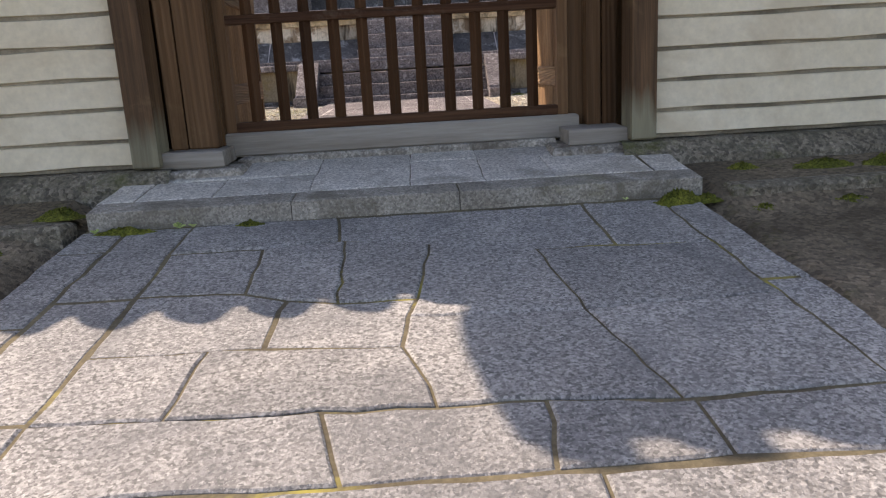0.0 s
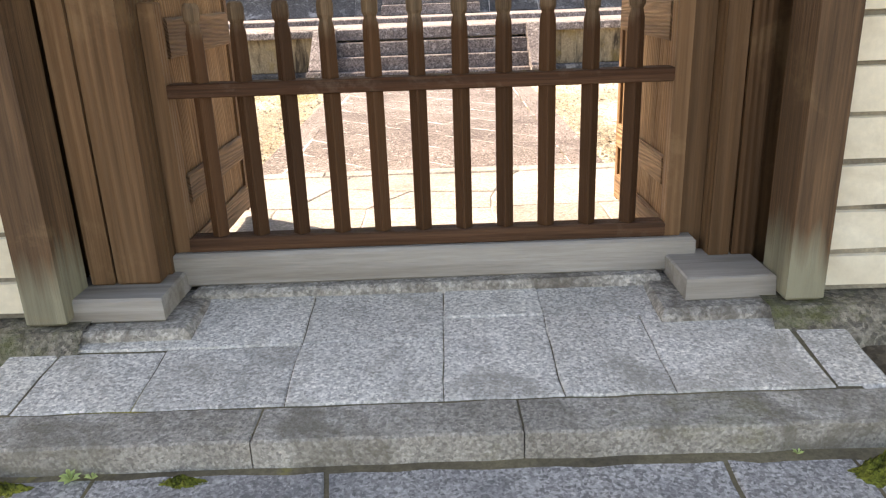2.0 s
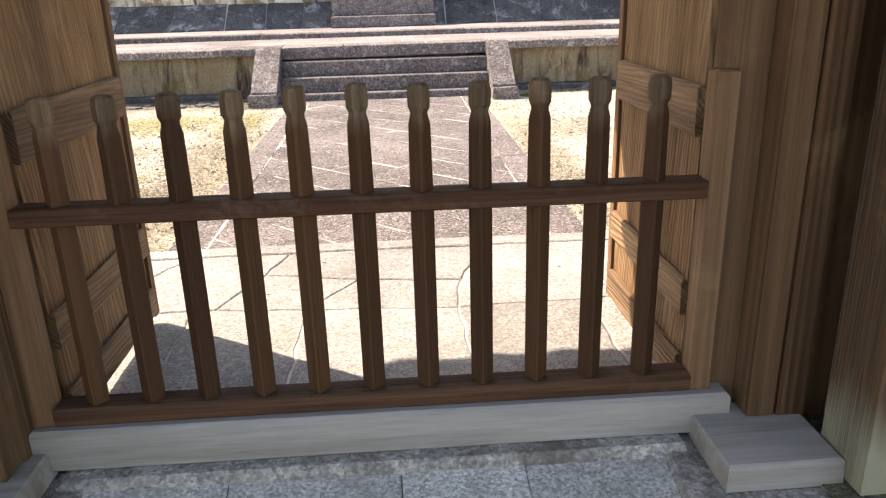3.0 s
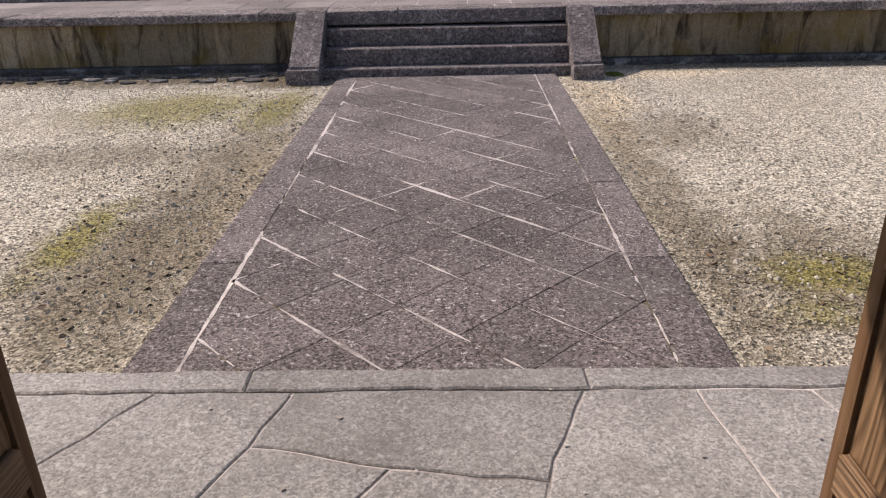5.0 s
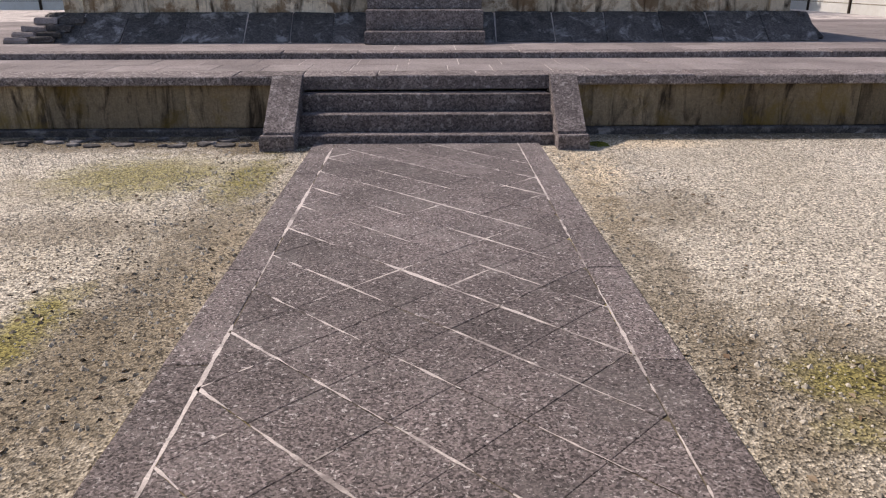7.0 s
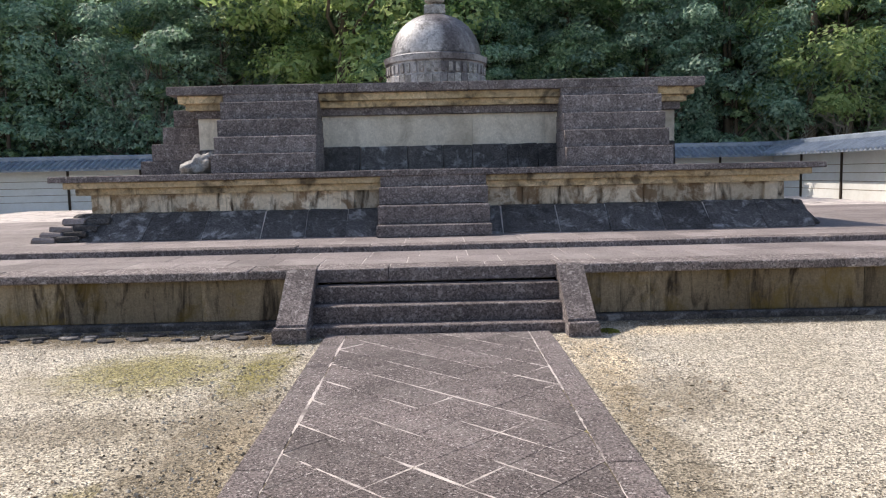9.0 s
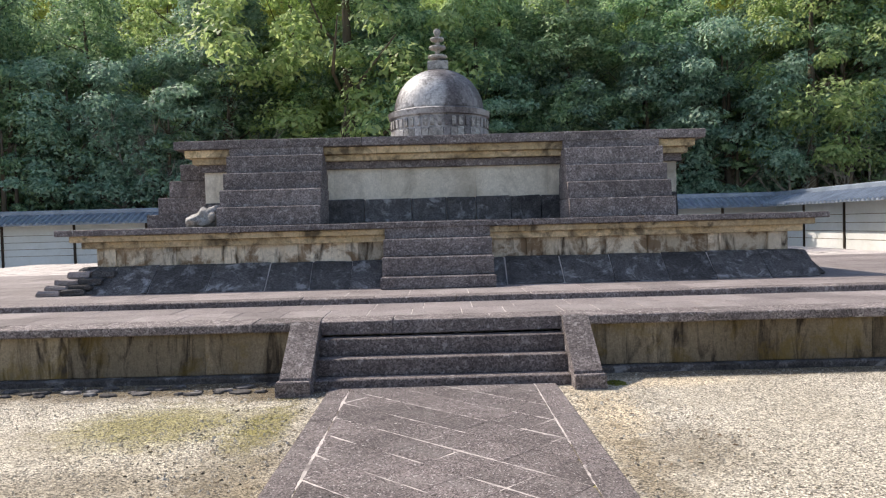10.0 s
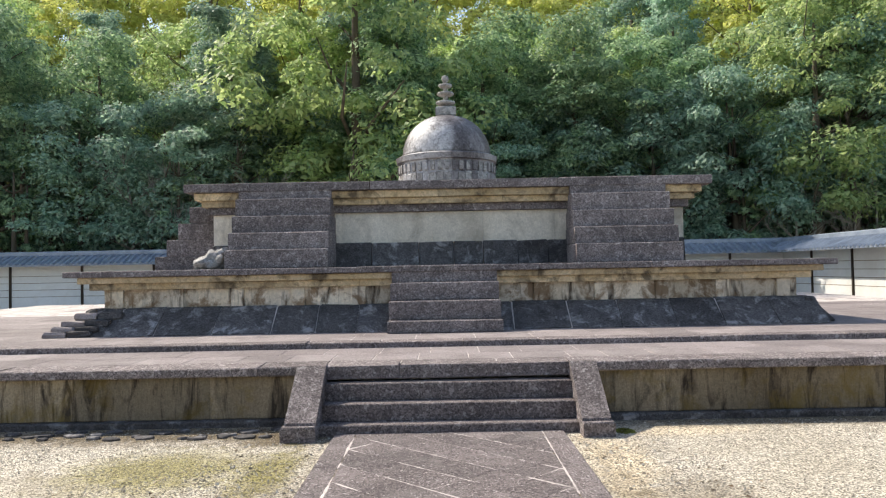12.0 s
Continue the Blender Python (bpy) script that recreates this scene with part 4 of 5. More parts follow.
courses(terrace, "paving_slab", M["terrace_paving"], -9.0, 9.0, TY + 1.312, 0.80, 1.36, TZ - 0.002, 0.62, 0.004, 0.001, joint=0.006)
# the low upper step
UY, UZ = 15.62, 1.548
upper_floor = structure("terrace_upper_floor", box(WX0 + 0.4, WX1 - 0.4, UY + 0.30, 32.8, 1.3, UZ - 0.006, 0.01), M["mortar"], "upper level of the terrace, paved in dark stone", "terrace")
courses(upper_floor, "edge_stone", M["andesite_block"], -13, 13, UY, 0.42, 1.40, UZ, 1.5, 0.012)
for k in range(2):
    courses(upper_floor, "paving_slab", M["terrace_paving"], -13, 13, UY + 0.425 + k * 0.80, 0.795, 1.45, UZ - 0.002, 0.8, 0.004, 0.001, joint=0.006)
for k in range(6):
    courses(upper_floor, "paving_slab", M["terrace_paving"], -15, -6.6, UY + 2.03 + k * 1.2, 1.19, 1.45, UZ - 0.002, 1.6, 0.004, 0.001, joint=0.007)
    courses(upper_floor, "paving_slab", M["terrace_paving"], 6.6, 13, UY + 2.03 + k * 1.2, 1.19, 1.45, UZ - 0.002, 1.6, 0.004, 0.001, joint=0.007)

# first tier
T1 = (-7.17, 7.04)
tier1 = structure("lower_tier", box(T1[0] + 0.72, T1[1] - 0.72, 18.45, 31.2, 1.5, 2.66, 0.01), M["sand_stone"], "lower tier of the stone stupa base with stained walls and moulded coping", "platform")
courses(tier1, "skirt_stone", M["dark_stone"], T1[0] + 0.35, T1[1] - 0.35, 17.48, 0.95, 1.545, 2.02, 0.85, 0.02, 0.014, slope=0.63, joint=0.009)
part("skirt_bed", profile_x([(17.50, 1.53), (18.5, 1.53), (18.5, 2.005), (18.115, 2.005)], T1[0] + 0.36, T1[1] - 0.36), M["mortar"], tier1)
for s, a in ((-1, T1[0] + 0.55), (1, T1[1] - 0.55)):
    # the skirt turns the corner and runs on along the side
    for k in range(9):
        y0 = 18.0 + k * 1.4
        b = box(min(a, a + s * 0.55), max(a, a + s * 0.55), y0 + 0.003, y0 + 1.397, 1.545, 2.02, 0.03, wob=0.014)
        for v_ in b.verts:
            if (v_.co.x - a) * s > 0.25:
                v_.co.x -= s * 0.5 * (v_.co.z - 1.545) / 0.475
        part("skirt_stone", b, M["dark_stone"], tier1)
# broken stones where the skirt turns the western corner
for out, y0, z0, z1 in ((0.46, 17.44, 1.545, 1.64), (0.36, 17.52, 1.63, 1.73), (0.22, 17.64, 1.72, 1.84), (0.06, 17.80, 1.83, 1.95)):
    for k in range(2):
        xb = T1[0] + 0.32 - out + 0.42 * k
        part("rubble_stone", box(xb, xb + 0.40, y0 + 0.03 * k, y0 + 0.75, z0, z1 + 0.01 * k, 0.025, wob=0.016), M["dark_stone"] if k else M["terrace_paving"], tier1)
courses(tier1, "wall_stone", M["sand_stone"], T1[0] + 0.62, T1[1] - 0.62, 18.22, 0.30, 2.0, 2.36, 1.05, 0.006)
for i in range(12):
    x = T1[0] + 0.75 + i * (T1[1] - T1[0] - 1.5 - 0.26) / 11
    if abs(x - CX) > 1.1:
        part("pilaster", box(x, x + 0.24, 18.16, 18.3, 2.0, 2.37, 0.008, wob=0.003), M["sand_stone"], tier1)
courses(tier1, "moulding_stone", M["tan_stone"], T1[0] + 0.40, T1[1] - 0.40, 18.08, 0.5, 2.36, 2.49, 1.4, 0.01)
courses(tier1, "cornice_stone", M["tan_stone"], T1[0] + 0.22, T1[1] - 0.22, 17.98, 0.6, 2.488, 2.60, 1.4, 0.01)
courses(tier1, "coping_stone", M["andesite_block"], T1[0], T1[1], 17.88, 1.1, 2.60, 2.715, 1.7, 0.014, 0.005)
bm = box(T1[0] + 0.01, T1[1] - 0.01, 18.96, 31.4, 2.60, 2.70, 0.01)
part("tier_floor", bm, M["andesite_block"], tier1)
for s in (0, 1):
    x = T1[s] + (0.62 if s == 0 else -0.92)
    part("side_wall", box(x, x + 0.30, 18.5, 31.2, 1.5, 2.6, 0.01), M["sand_stone"], tier1)


def stair_flight(name, x0, x1, y0, tread, z0, tops, label, back):
    """Solid steps, each with its own block."""
    st = thing(name, ((x0 + x1) / 2, y0, z0), label, "stairs", "stone stairs of the stupa base", kind="structure")
    zb = z0
    for i, zt in enumerate(tops):
        d = 0.012 * (len(tops) - 1 - i)
        part("tread", box(x0 - d, x1 + d, y0 + i * tread, back, zb, zt, 0.016, wob=0.004), M["andesite_block"], st)
        zb = zt - 0.002
    return st


stair_flight("tier_stairs", -1.13, 0.80, 17.08, 0.275, 1.546, (1.76, 2.09, 2.41, 2.722), "steep weathered stone steps in the middle of the lower tier", 18.6)

# second tier
T2 = (-5.49, 5.36)
tier2 = structure("upper_tier", box(T2[0] + 0.70, T2[1] - 0.70, 20.1, 29.6, 2.6, 4.40, 0.01), M["sand_stone"], "upper tier of the stone stupa base with moulded coping", "platform")
courses(tier2, "base_stone", M["dark_stone"], T2[0] + 0.50, T2[1] - 0.50, 19.72, 0.5, 2.70, 3.22, 0.8, 0.02, 0.012, slope=0.10, joint=0.009)
part("base_bed", box(T2[0] + 0.52, T2[1] - 0.52, 19.86, 20.2, 2.68, 3.20, 0.01), M["mortar"], tier2)
courses(tier2, "wall_stone", M["pale_wall"], T2[0] + 0.48, T2[1] - 0.48, 19.90, 0.4, 3.21, 3.86, 1.2, 0.006)
courses(tier2, "dark_band", M["andesite_block"], T2[0] + 0.40, T2[1] - 0.40, 19.80, 0.5, 3.86, 4.02, 1.3, 0.01)
courses(tier2, "moulding_stone", M["tan_stone"], T2[0] + 0.30, T2[1] - 0.30, 19.70, 0.6, 4.018, 4.15, 1.3, 0.01)
courses(tier2, "cornice_stone", M["tan_stone"], T2[0] + 0.18, T2[1] - 0.18, 19.60, 0.7, 4.148, 4.30, 1.3, 0.01)
courses(tier2, "coping_stone", M["andesite_block"], T2[0], T2[1], 19.48, 1.1, 4.30, 4.478, 1.8, 0.014, 0.005)
part("tier_floor", box(T2[0] + 0.01, T2[1] - 0.01, 20.56, 29.8, 4.30, 4.46, 0.01), M["andesite_block"], tier2)
for x0, x1 in ((-4.36, -2.46), (2.44, 4.40)):
    stair_flight("tier_stairs", x0, x1, 18.60, 0.222, 2.716, (3.09, 3.43, 3.77, 4.13, 4.486), "steep weathered stone steps up the upper tier", 19.95)
# steps at the side of the upper tier, running along x
side = thing("side_stairs", (-5.9, 21.2, 2.7), "dark stone steps at the side of the upper tier", "stairs", kind="structure")
zb = 2.702
for i, zt in enumerate((3.03, 3.39, 3.75, 4.11)):
    part("tread", box(-6.50 + i * 0.255, -4.75, 20.55, 22.2, zb, zt, 0.016, wob=0.006), M["andesite_block"], side)
    zb = zt - 0.002
# rounded pale stone beside the steps
b = bmesh.new()
bmesh.ops.create_icosphere(b, subdivisions=4, radius=1.0)
for v_ in b.verts:
    p = v_.co.copy()
    k = 1 + 0.45 * noise.noise(p * 1.7) + 0.25 * noise.noise(p * 4.0)
    v_.co = Vector((p.x * 0.36 * k - 4.70, p.y * 0.4 * k + 18.98, max(p.z * 0.9 + 0.35 * p.x, -0.7) * 0.25 * k + 2.86))
lump = tagged(part("carved_boulder", b, M["pale_stone"], None, smooth=True), "pale weathered rounded stone lying beside the steps", "stone")

# ---- dome ----
DX, DY = -0.05, 24.7
dome = thing("stupa_dome", (DX, DY, 4.46), "weathered stone stupa dome on a carved drum with ringed finial", "stupa")
part("drum", lathe([(1.30, 4.44), (1.30, 5.50), (1.37, 5.52), (1.39, 5.66), (1.30, 5.70)], DX, DY, 72), M["dome"], dome)
for i in range(44):
    a = 2 * math.pi * i / 44
    b = box(-0.088, 0.088, -1.335, -1.28, 4.80, 5.16 + 0.02 * (i % 2), 0.025)
    box(-0.05, 0.05, -1.345, -1.28, 5.21, 5.45, 0.03, b)
    bmesh.ops.rotate(b, verts=b.verts, cent=(0, 0, 0), matrix=Matrix.Rotation(a, 3, "Z"))
    bmesh.ops.translate(b, verts=b.verts, vec=(DX, DY, 0))
    part("drum_panel", b, M["pale_stone"] if (i * 7) % 10 < 6 else M["dome"], dome, "pale lichen-covered carved panel")
part("dome_cap", lathe([(1.22, 5.68)] + [(1.215 * math.cos(radians(a)) ** 0.92, 5.70 + 1.16 * math.sin(radians(a))) for a in range(4, 90, 4)], DX, DY, 64), M["dome"], dome, smooth=True)
part("finial_base", box(DX - 0.28, DX + 0.28, DY - 0.28, DY + 0.28, 6.82, 7.08, 0.03), M["pale_stone"], dome)
fin = part("finial", lathe([(0.075, 7.06), (0.06, 7.80), (0.10, 7.86), (0.09, 7.95), (0.02, 7.99)], DX, DY, 20), M["pale_stone"], dome, smooth=True)
for z, r in ((7.22, 0.27), (7.47, 0.235), (7.70, 0.19)):
    part("finial_disc", lathe([(0.07, z - 0.07), (r * 0.8, z - 0.05), (r, z - 0.015), (r * 0.95, z + 0.03), (0.07, z + 0.055)], DX, DY, 28), M["pale_stone"], fin, smooth=True)


REDUCE = Matrix()


# ---- far boundary wall ----
def far_wall(name, x0, y0, x1, y1, start=1.2, pitch=3.15):
    """A white wall with grey lines, dark posts and a tiled roof, from one end to the other."""
    length = math.hypot(x1 - x0, y1 - y0)
    turn = math.atan2(y1 - y0, x1 - x0)
    wall = thing(name, (0, 0, 0), "white plaster boundary wall with dark posts and grey tiled roof", "wall", kind="structure")
    part("plaster", box(0, length, -0.12, 0.12, 0.6, 3.2, 0.01), M["white_wall"], wall)
    for z in (1.75, 2.05, 2.35, 2.65):
        part("wall_line", box(0, length, -0.128, -0.118, z, z + 0.025, 0.002), M["groove"], wall)
    x = start
    while x < length:
        part("post", box(x - 0.05, x + 0.05, -0.17, -0.10, 0.6, 3.2, 0.01), M["dark_post"], wall)
        x += pitch
    for s in (-1, 1):
        b = bmesh.new()
        solid(b, [[(0, 0, 3.50), (length, 0, 3.50), (length, s * 1.0, 3.08), (0, s * 1.0, 3.08)], [(0, 0, 3.56), (length, 0, 3.56), (length, s * 1.0, 3.14), (0, s * 1.0, 3.14)]])
        bmesh.ops.recalc_face_normals(b, faces=b.faces)
        part("roof_deck", b, M["tile"], wall)
        b = bmesh.new()
        for i in range(int(length / 0.27)):
            tube([(0.14 + i * 0.27, 0, 3.57), (0.14 + i * 0.27, s * 1.03, 3.14)], [0.07, 0.07], 6, b)
        tagged(part("cover_tiles", b, M["tile"], wall), kind="stuff")
    part("ridge", box(0, length, -0.13, 0.13, 3.52, 3.74, 0.04), M["tile"], wall)
    wall.matrix_basis = pose(x0, y0, 0, 0, 0, math.degrees(turn))
    return wall


far_wall("wall_north", -40, 37.0, 14.9, 37.0, 1.9)
far_wall("wall_east", 14.75, 37.0, 14.75, 4.3, 2.7, 3.0)
far_wall("wall_west", -40, 4.3, -40, 37.0)

# ---- wooded hill ----
b = bmesh.new()
nx, ny = 60, 30
grid = [[None] * (ny + 1) for _ in range(nx + 1)]
for i in range(nx + 1):
    for j in range(ny + 1):
        x, y = -110 + 220 * i / nx, 37.6 + 90 * j / ny
        z = 0.9 + max(0, y - 39.5) * 0.42 + 1.2 * noise.noise((x * 0.06, y * 0.06, 0))
        grid[i][j] = b.verts.new((x, y, z))
for i in range(nx):
    for j in range(ny):
        b.faces.new((grid[i][j], grid[i + 1][j], grid[i + 1][j + 1], grid[i][j + 1]))
structure("hillside", b, M["forest"], "steep wooded hillside covered in leaf litter", "ground")


def hill_z(x, y):
    return 0.9 + max(0, y - 39.5) * 0.42 + 1.2 * noise.noise((x * 0.06, y * 0.06, 0)) - 0.15


def crown_mesh(name, mat, clumps, per, rx, rz, z0, leaf, cone):
    """Leaves in clumps round an uneven crown."""
    verts, faces = [], []
    for _ in range(clumps):
        h = random.random() ** 0.9
        a = random.uniform(0, 2 * math.pi)
        prof = (1 - h * 0.85) ** 0.6 * (0.5 + 0.5 * min(1, h * 6)) if cone else math.sqrt(max(0.04, 1 - (2 * h - 0.9) ** 2 * 0.8))
        rad = rx * prof * random.uniform(0.35, 1.2)
        c = Vector((rad * math.cos(a), rad * math.sin(a), z0 + rz * h))
        cr = random.uniform(0.5, 1.0) * rx * 0.30
        for _ in range(per):
            d = Vector((random.gauss(0, 1), random.gauss(0, 1), random.gauss(0, 1)))
            d = d.normalized() * cr * random.random() ** 0.3
            d.z = abs(d.z) * 0.75 - 0.15 * cr if random.random() < 0.75 else d.z * 0.6
            p = c + d
            out = (d.normalized() + Vector((0, 0, 0.8)) + 0.7 * Vector((random.uniform(-1, 1), random.uniform(-1, 1), random.uniform(-1, 1)))).normalized()
            t1 = out.orthogonal().normalized()
            t1.rotate(Matrix.Rotation(random.uniform(0, 6.28), 3, out))
            t2 = out.cross(t1)
            s = leaf * random.uniform(0.6, 1.3)
            k = len(verts)
            verts += [p - t1 * s, p + t2 * s * 0.75 - out * s * 0.15, p + t1 * s * 0.9 - t2 * s * 0.3]
            faces.append((k, k + 1, k + 2))
    me = bpy.data.meshes.new(name)
    me.from_pydata([tuple(v_) for v_ in verts], [], faces)
    me.materials.append(mat)
    return me


def tree(label, mat, height, rx, cone, clumps, per, leaf):
    t = thing("tree", (0, 0, 0), label, "tree", "trees on the hillside")
    pts = [(0.12 * noise.noise((i, height, 0)) * i, 0.12 * noise.noise((i, height, 5)) * i, height * 0.92 * i / 7 - 0.3) for i in range(8)]
    rad = [0.024 * height * (1 - i / 8.5) for i in range(8)]
    b = tube(pts, rad, 9)
    for k in range(12):
        i = random.randint(2, 6)
        a = random.uniform(0, 6.28)
        p = Vector(pts[i])
        L = rx * random.uniform(0.5, 0.95) * (1 - 0.5 * i / 7 if cone else 1)
        q = p + Vector((math.cos(a) * L * 0.5, math.sin(a) * L * 0.5, L * 0.25))
        e = p + Vector((math.cos(a + 0.2) * L, math.sin(a + 0.2) * L, L * 0.6))
        tube([p, q, e], [rad[i] * 0.45, rad[i] * 0.3, 0.015], 6, b)
    part("trunk", b, M["bark"], t, "grey-brown trunk with bare lower limbs", smooth=True)
    z0 = height * (0.12 if cone else 0.22)
    crown = new("crown", crown_mesh("crown", mat, clumps, per, rx, height - z0, z0, leaf, cone))
    crown.parent = t
    return t


KINDS = [tree("tall dark green evergreen with drooping foliage", LEAF[0], 12, 3.3, True, 150, 150, 0.105),
         tree("blue-green cypress with dense foliage", LEAF[1], 13, 3.2, True, 160, 150, 0.10),
         tree("broad dark green evergreen oak", LEAF[0], 10, 3.4, False, 120, 190, 0.11),
         tree("broadleaf tree with light green crown", LEAF[2], 11, 3.6, False, 110, 160, 0.115),
         tree("tall broadleaf tree with yellow-green crown", LEAF[3], 13, 3.6, False, 95, 120, 0.15),
         tree("bushy blue-green broadleaf tree", LEAF[1], 8, 3.2, False, 110, 190, 0.10),
         tree("slender sapling with a bare pale trunk", LEAF[0], 8, 1.3, False, 14, 60, 0.13)]
spots = [(-4.3, 40.3, 3, 0.78), (-6.8, 43.8, 3, 1.12), (-3.6, 45.5, 3, 1.2), (17.5, 39.5, 3, 1.25), (20.5, 41, 2, 1.2), (15.0, 41.5, 5, 1.1), (23.5, 39.5, 3, 1.2), (6.0, 43.5, 2, 1.1), (11.0, 43.5, 2, 1.2), (2.5, 41.5, 5, 0.95), (-2.2, 41.0, 3, 0.75)]
for i in range(26):
    spots.append((random.uniform(9, 25) if i < 17 else random.uniform(-26, -6), random.uniform(38.8, 41), 6, random.uniform(0.8, 1.3)))
for row, (y, n, kinds) in enumerate(((40.8, 16, (0, 1, 5, 0, 2, 5, 0)), (43.5, 15, (1, 0, 2, 0, 5, 1, 2)), (47.0, 14, (0, 2, 3, 1, 2, 5)), (51, 14, (2, 3, 1, 3, 3)), (56, 14, (3, 4, 2, 4)), (62, 14, (4, 3, 4)), (68, 14, (4, 3)), (76, 14, (3, 4)))):
    span = 32 + row * 5.5
    for i in range(n):
        x = -span * 0.98 + 2 * span * (i + 0.5) / n + random.uniform(-1.2, 1.2) + (1.5 if row % 2 else 0)
        spots.append((x, y + random.uniform(-1.2, 1.2), kinds[(i * 3 + row) % len(kinds)], random.uniform(0.9, 1.25) * (1.35 if row > 4 else 1.0)))
first = set()
for x, y, k, s in spots:
    ob = KINDS[k]
    m = pose(x, y, hill_z(x, y), random.uniform(-3, 3), random.uniform(-3, 3), random.uniform(0, 360))
    ob.scale = (s, s, s * random.uniform(0.9, 1.12))
    if k not in first:
        first.add(k)
        ob.matrix_basis = m @ Matrix.Diagonal((*ob.scale, 1))
    else:
        c = copy_thing(ob, m)


def bare_tree(x, y, height):
    """A leafless understorey tree: a forking stem and fans of thin twigs."""
    base = hill_z(x, y)
    t = thing("bare_tree", (x, y, base), "leafless pale grey tree with thin twigs among the evergreens", "tree", "bare trees among the evergreens")
    pts = [Vector((x + 0.25 * noise.noise((i, x, 1)) * i, y + 0.2 * noise.noise((i, x, 6)) * i, base - 0.2 + height * i / 6)) for i in range(7)]
    rad = [0.10 * (1 - i / 6.6) + 0.01 for i in range(7)]
    part("trunk", tube(pts, rad, 7), M["pale_bark"], t, smooth=True)
    for k in range(16):
        i = random.randint(1, 6)
        a = random.uniform(0, 6.28)
        length = random.uniform(0.9, 2.0)
        out = Vector((math.cos(a), math.sin(a), random.uniform(0.3, 1.0))).normalized()
        p = pts[i]
        q, e = p + out * length * 0.5, p + out * length + Vector((0, 0, 0.3))
        b = tube([p, q, e], [rad[i] * 0.5, 0.022, 0.010], 5)
        for m_ in range(7):
            f = random.uniform(0.3, 1.0)
            o = p + (e - p) * f
            d = (out + Vector((random.uniform(-0.9, 0.9), random.uniform(-0.9, 0.9), random.uniform(-0.1, 0.9)))).normalized() * random.uniform(0.4, 1.0)
            tube([o, o + d * 0.6, o + d + Vector((0, 0, 0.08))], [0.013, 0.010, 0.006], 4, b)
        part("limb", b, M["pale_bark"], t)


for x, y, h in ((-13.4, 38.9, 6.0), (-11.6, 39.2, 5.0), (-14.8, 39.4, 6.5), (-9.0, 39.6, 5.5), (16.2, 38.8, 5.5), (18.6, 38.7, 5.0), (20.0, 39.0, 6.0)):
    bare_tree(x, y, h)


# ---- loose litter ----
def scatter(name, count, area, size, mat, flat_, label, category):
    """Small stones or leaves lying on the court."""
    verts, faces = [], []
    made = 0
    while made < count:
        x, y = random.uniform(area[0], area[1]), random.uniform(area[2], area[3])
        if -1.38 < x < 1.10 or noise.noise((x * 0.9, y * 0.9, len(name))) < random.uniform(-0.6, 0.25):
            continue
        s = size * random.uniform(0.4, 1.3)
        a = random.uniform(0, 6.28)
        z = COURT - 0.03
        k = len(verts)
        ca, sa = math.cos(a) * s, math.sin(a) * s
        w_ = random.uniform(0.5, 0.9)
        if flat_:
            verts += [(x + ca, y + sa, z + 0.003), (x - sa * w_ * 0.6, y + ca * w_ * 0.6, z + s * 0.4 + 0.003), (x - ca, y - sa, z + 0.004), (x + sa * w_ * 0.6, y - ca * w_ * 0.6, z + 0.003)]
            faces.append((k, k + 1, k + 2, k + 3))
        else:
            verts += [(x + ca, y + sa, z), (x - sa * w_, y + ca * w_, z), (x - ca, y - sa, z), (x + sa * w_, y - ca * w_, z), (x + ca * 0.3, y + sa * 0.3, z + s * 0.8), (x - ca * 0.3, y - sa * 0.2, z + s * 0.7)]
            faces += [(k, k + 1, k + 4), (k + 1, k + 5, k + 4), (k + 1, k + 2, k + 5), (k + 2, k + 3, k + 5), (k + 3, k + 4, k + 5), (k + 3, k, k + 4)]
        made += 1
    me = bpy.data.meshes.new(name)
    me.from_pydata(verts, [], faces)
    me.materials.append(mat)
    return tagged(new(name, me), label, category, kind="stuff")


def island_material(name, a, b_, rough):
    m = bpy.data.materials.new(name)
    m.use_nodes = True
    n, l = m.node_tree.nodes, m.node_tree.links
    geo = n.new("ShaderNodeNewGeometry")
    mx = n.new("ShaderNodeMix")
    mx.data_type = "RGBA"
    mx.inputs["A"].default_value, mx.inputs["B"].default_value = (*a, 1), (*b_, 1)
    l.new(geo.outputs["Random Per Island"], mx.inputs["Factor"])
    l.new(mx.outputs["Result"], n["Principled BSDF"].inputs["Base Color"])
    n["Principled BSDF"].inputs["Roughness"].default_value = rough
    return m


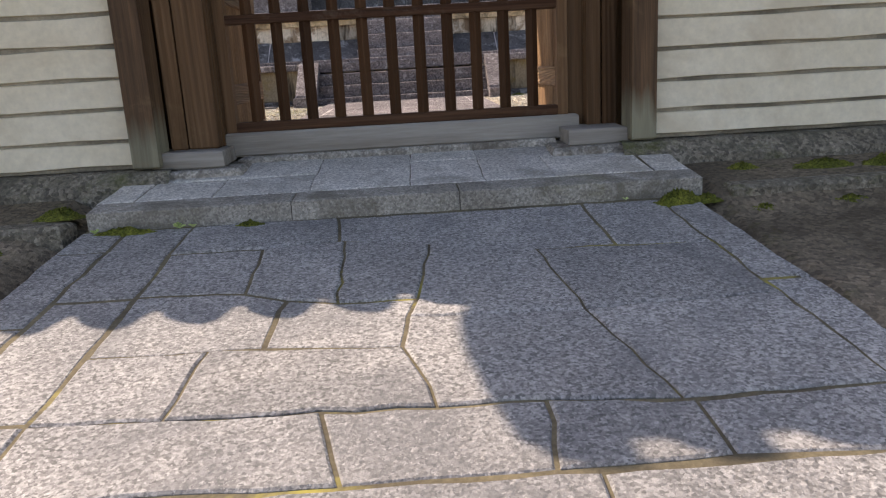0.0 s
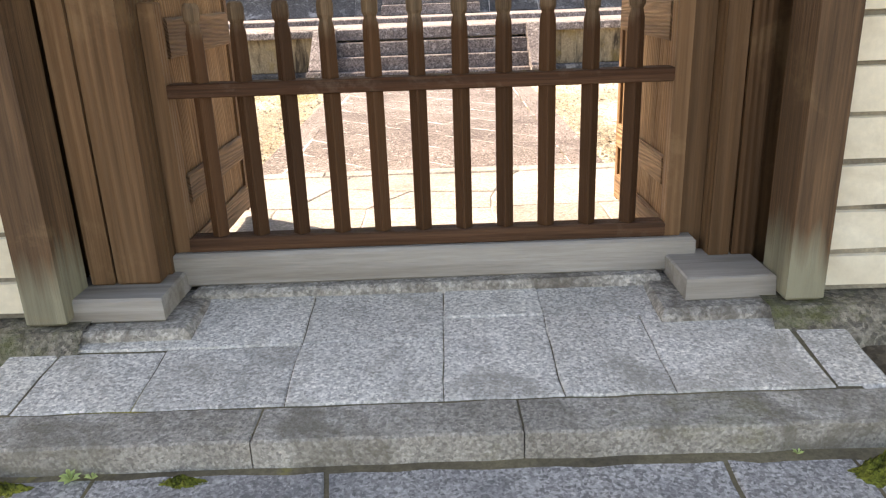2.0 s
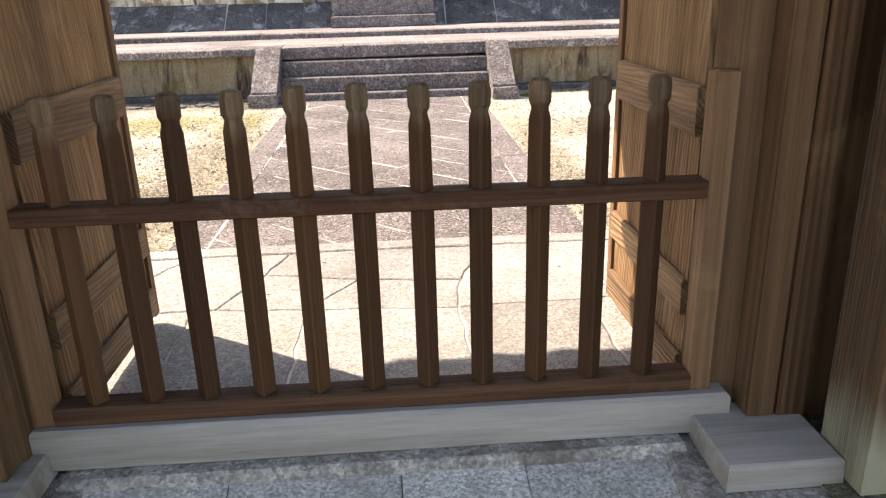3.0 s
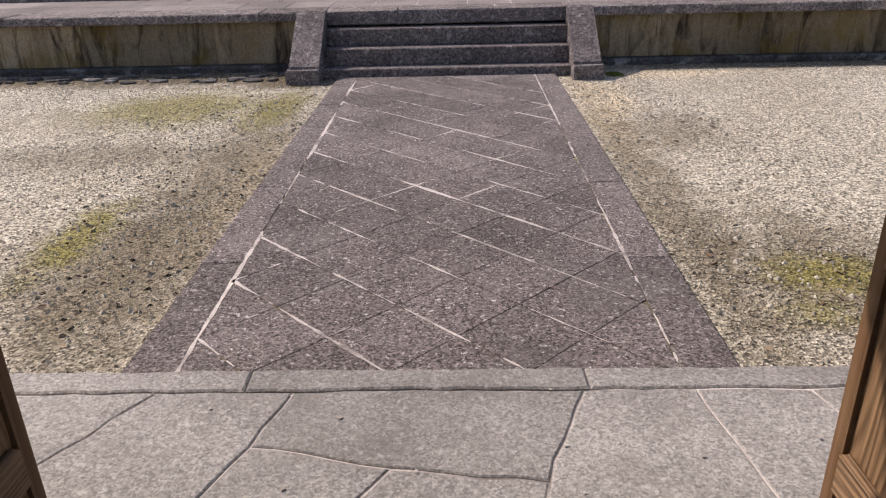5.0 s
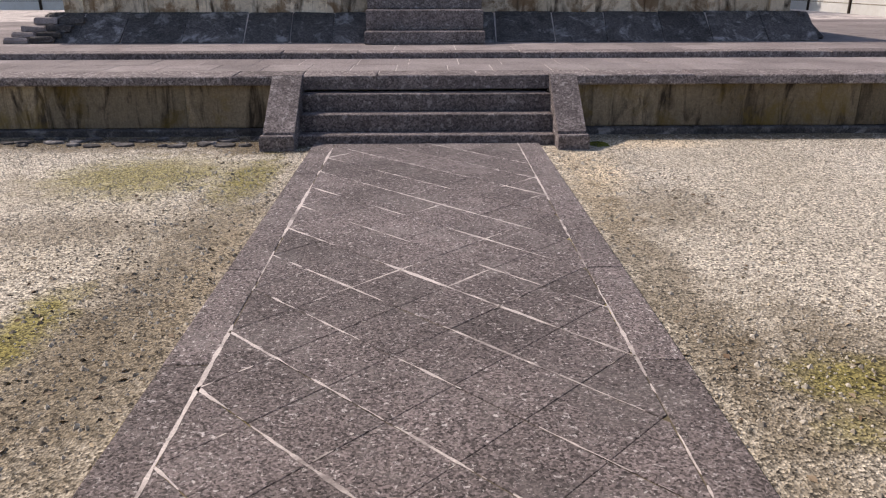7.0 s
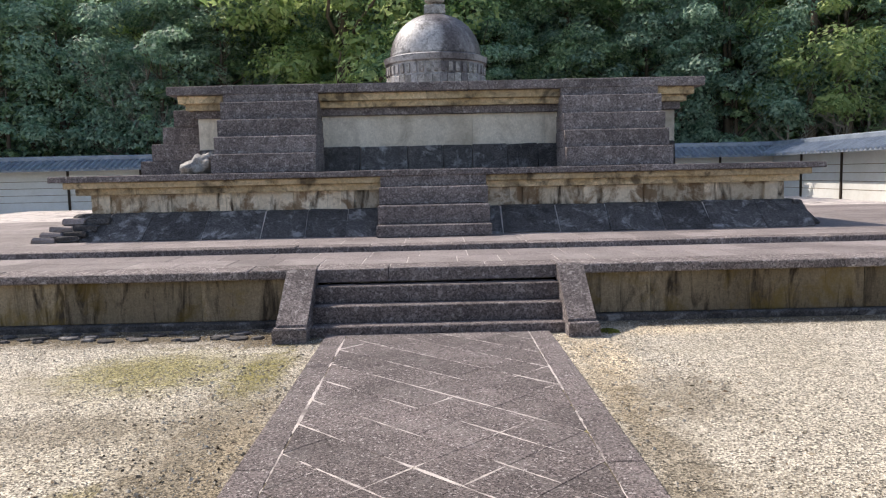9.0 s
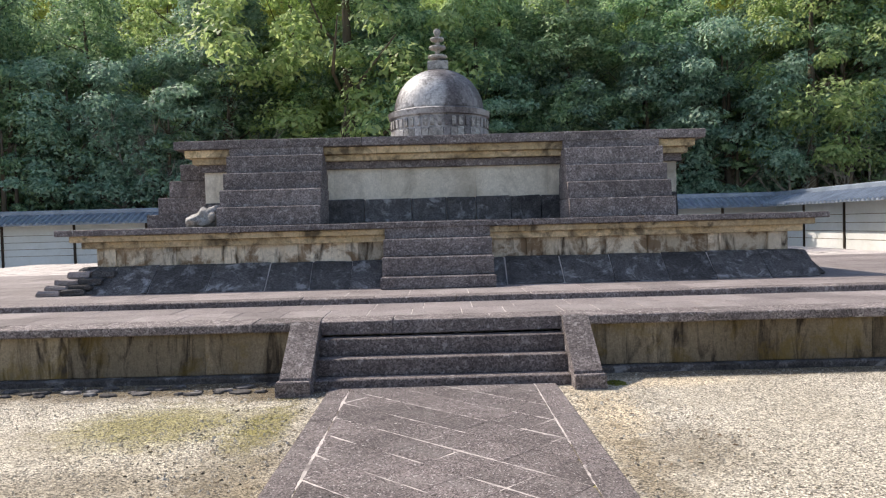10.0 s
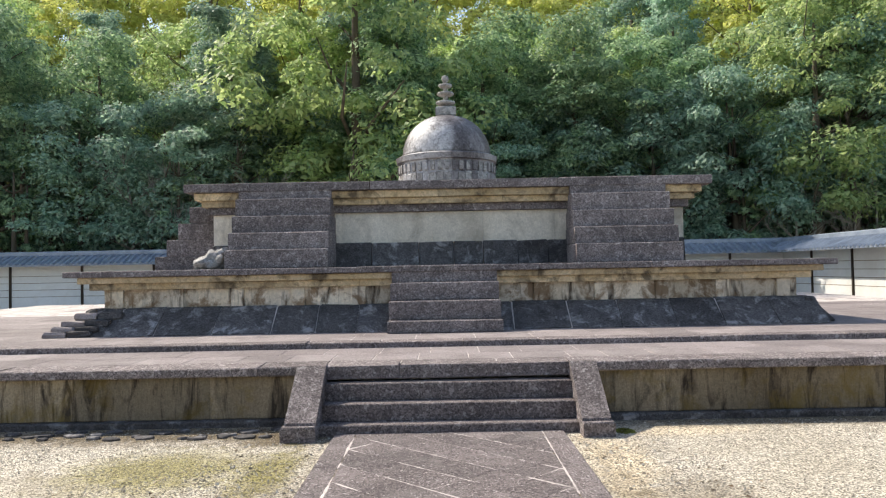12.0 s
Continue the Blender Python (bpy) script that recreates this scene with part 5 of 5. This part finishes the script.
PEBBLE = island_material("pebble", (0.17, 0.14, 0.10), (0.58, 0.54, 0.46), 0.9)
CLOD = island_material("damp_clod", (0.035, 0.028, 0.020), (0.11, 0.09, 0.06), 0.95)
LITTER = island_material("dead_leaf", (0.10, 0.055, 0.025), (0.50, 0.42, 0.30), 0.8)
scatter("gravel_stones", 26000, (-6.5, 6.5, 6.2, 12.75), 0.009, PEBBLE, False, "loose pale pebbles of the gravel court", "gravel")
scatter("coarse_gravel", 700, (-2.4, 2.2, 6.3, 12.7), 0.018, PEBBLE, False, "coarser stones along the path edge", "gravel")
scatter("dark_clods", 80, (-2.5, -1.4, 6.6, 9.8), 0.014, CLOD, False, "dark damp clods of soil beside the path", "soil")
scatter("fallen_leaves", 420, (-2.7, 2.4, 6.4, 12.7), 0.024, LITTER, True, "dry fallen leaves on the gravel", "leaves")
# broken apron before the retaining wall
for i in range(44):
    x = -7.2 + i * 0.12 + random.uniform(-0.08, 0.08)
    y = 12.48 + random.uniform(-0.25, 0.2)
    r = random.uniform(0.05, 0.13)
    poly = [(x + r * math.cos(a + i), y + 0.7 * r * math.sin(a + i)) for a in (0, 1.1, 2.3, 3.4, 4.6, 5.5)]
    tagged(part("flat_stone", slab(poly, lambda px, py: COURT - 0.012 + random.uniform(0, 0.012), 0.06, 0.012), M["dark_stone"]), "broken flat stone at the foot of the terrace wall", "stone", "broken stones at the terrace foot")


# ---- lichen spots on the stone ----
verts, faces = [], []
for i in range(420):
    on_path = i < 300
    x = random.uniform(-1.34, 1.06) if on_path else random.uniform(-1.6, 1.5)
    y = random.uniform(6.25, 12.0) if on_path else random.uniform(5.3, 6.18)
    r = 0.003 + 0.011 * random.random() ** 4
    k = len(verts)
    z = (COURT if on_path else INNER + 0.004) + 0.0022
    for q in range(9):
        a = 2 * math.pi * q / 9
        rr = r * random.uniform(0.5, 1.2)
        verts.append((x + rr * math.cos(a), y + rr * math.sin(a), z))
    faces.append(tuple(range(k, k + 9)))
me = bpy.data.meshes.new("lichen_spots")
me.from_pydata(verts, [], faces)
me.materials.append(island_material("lichen", (0.24, 0.21, 0.19), (0.52, 0.48, 0.44), 0.95))
tagged(new("lichen_spots", me), "pale lichen spots on the dark paving", "lichen", kind="stuff")
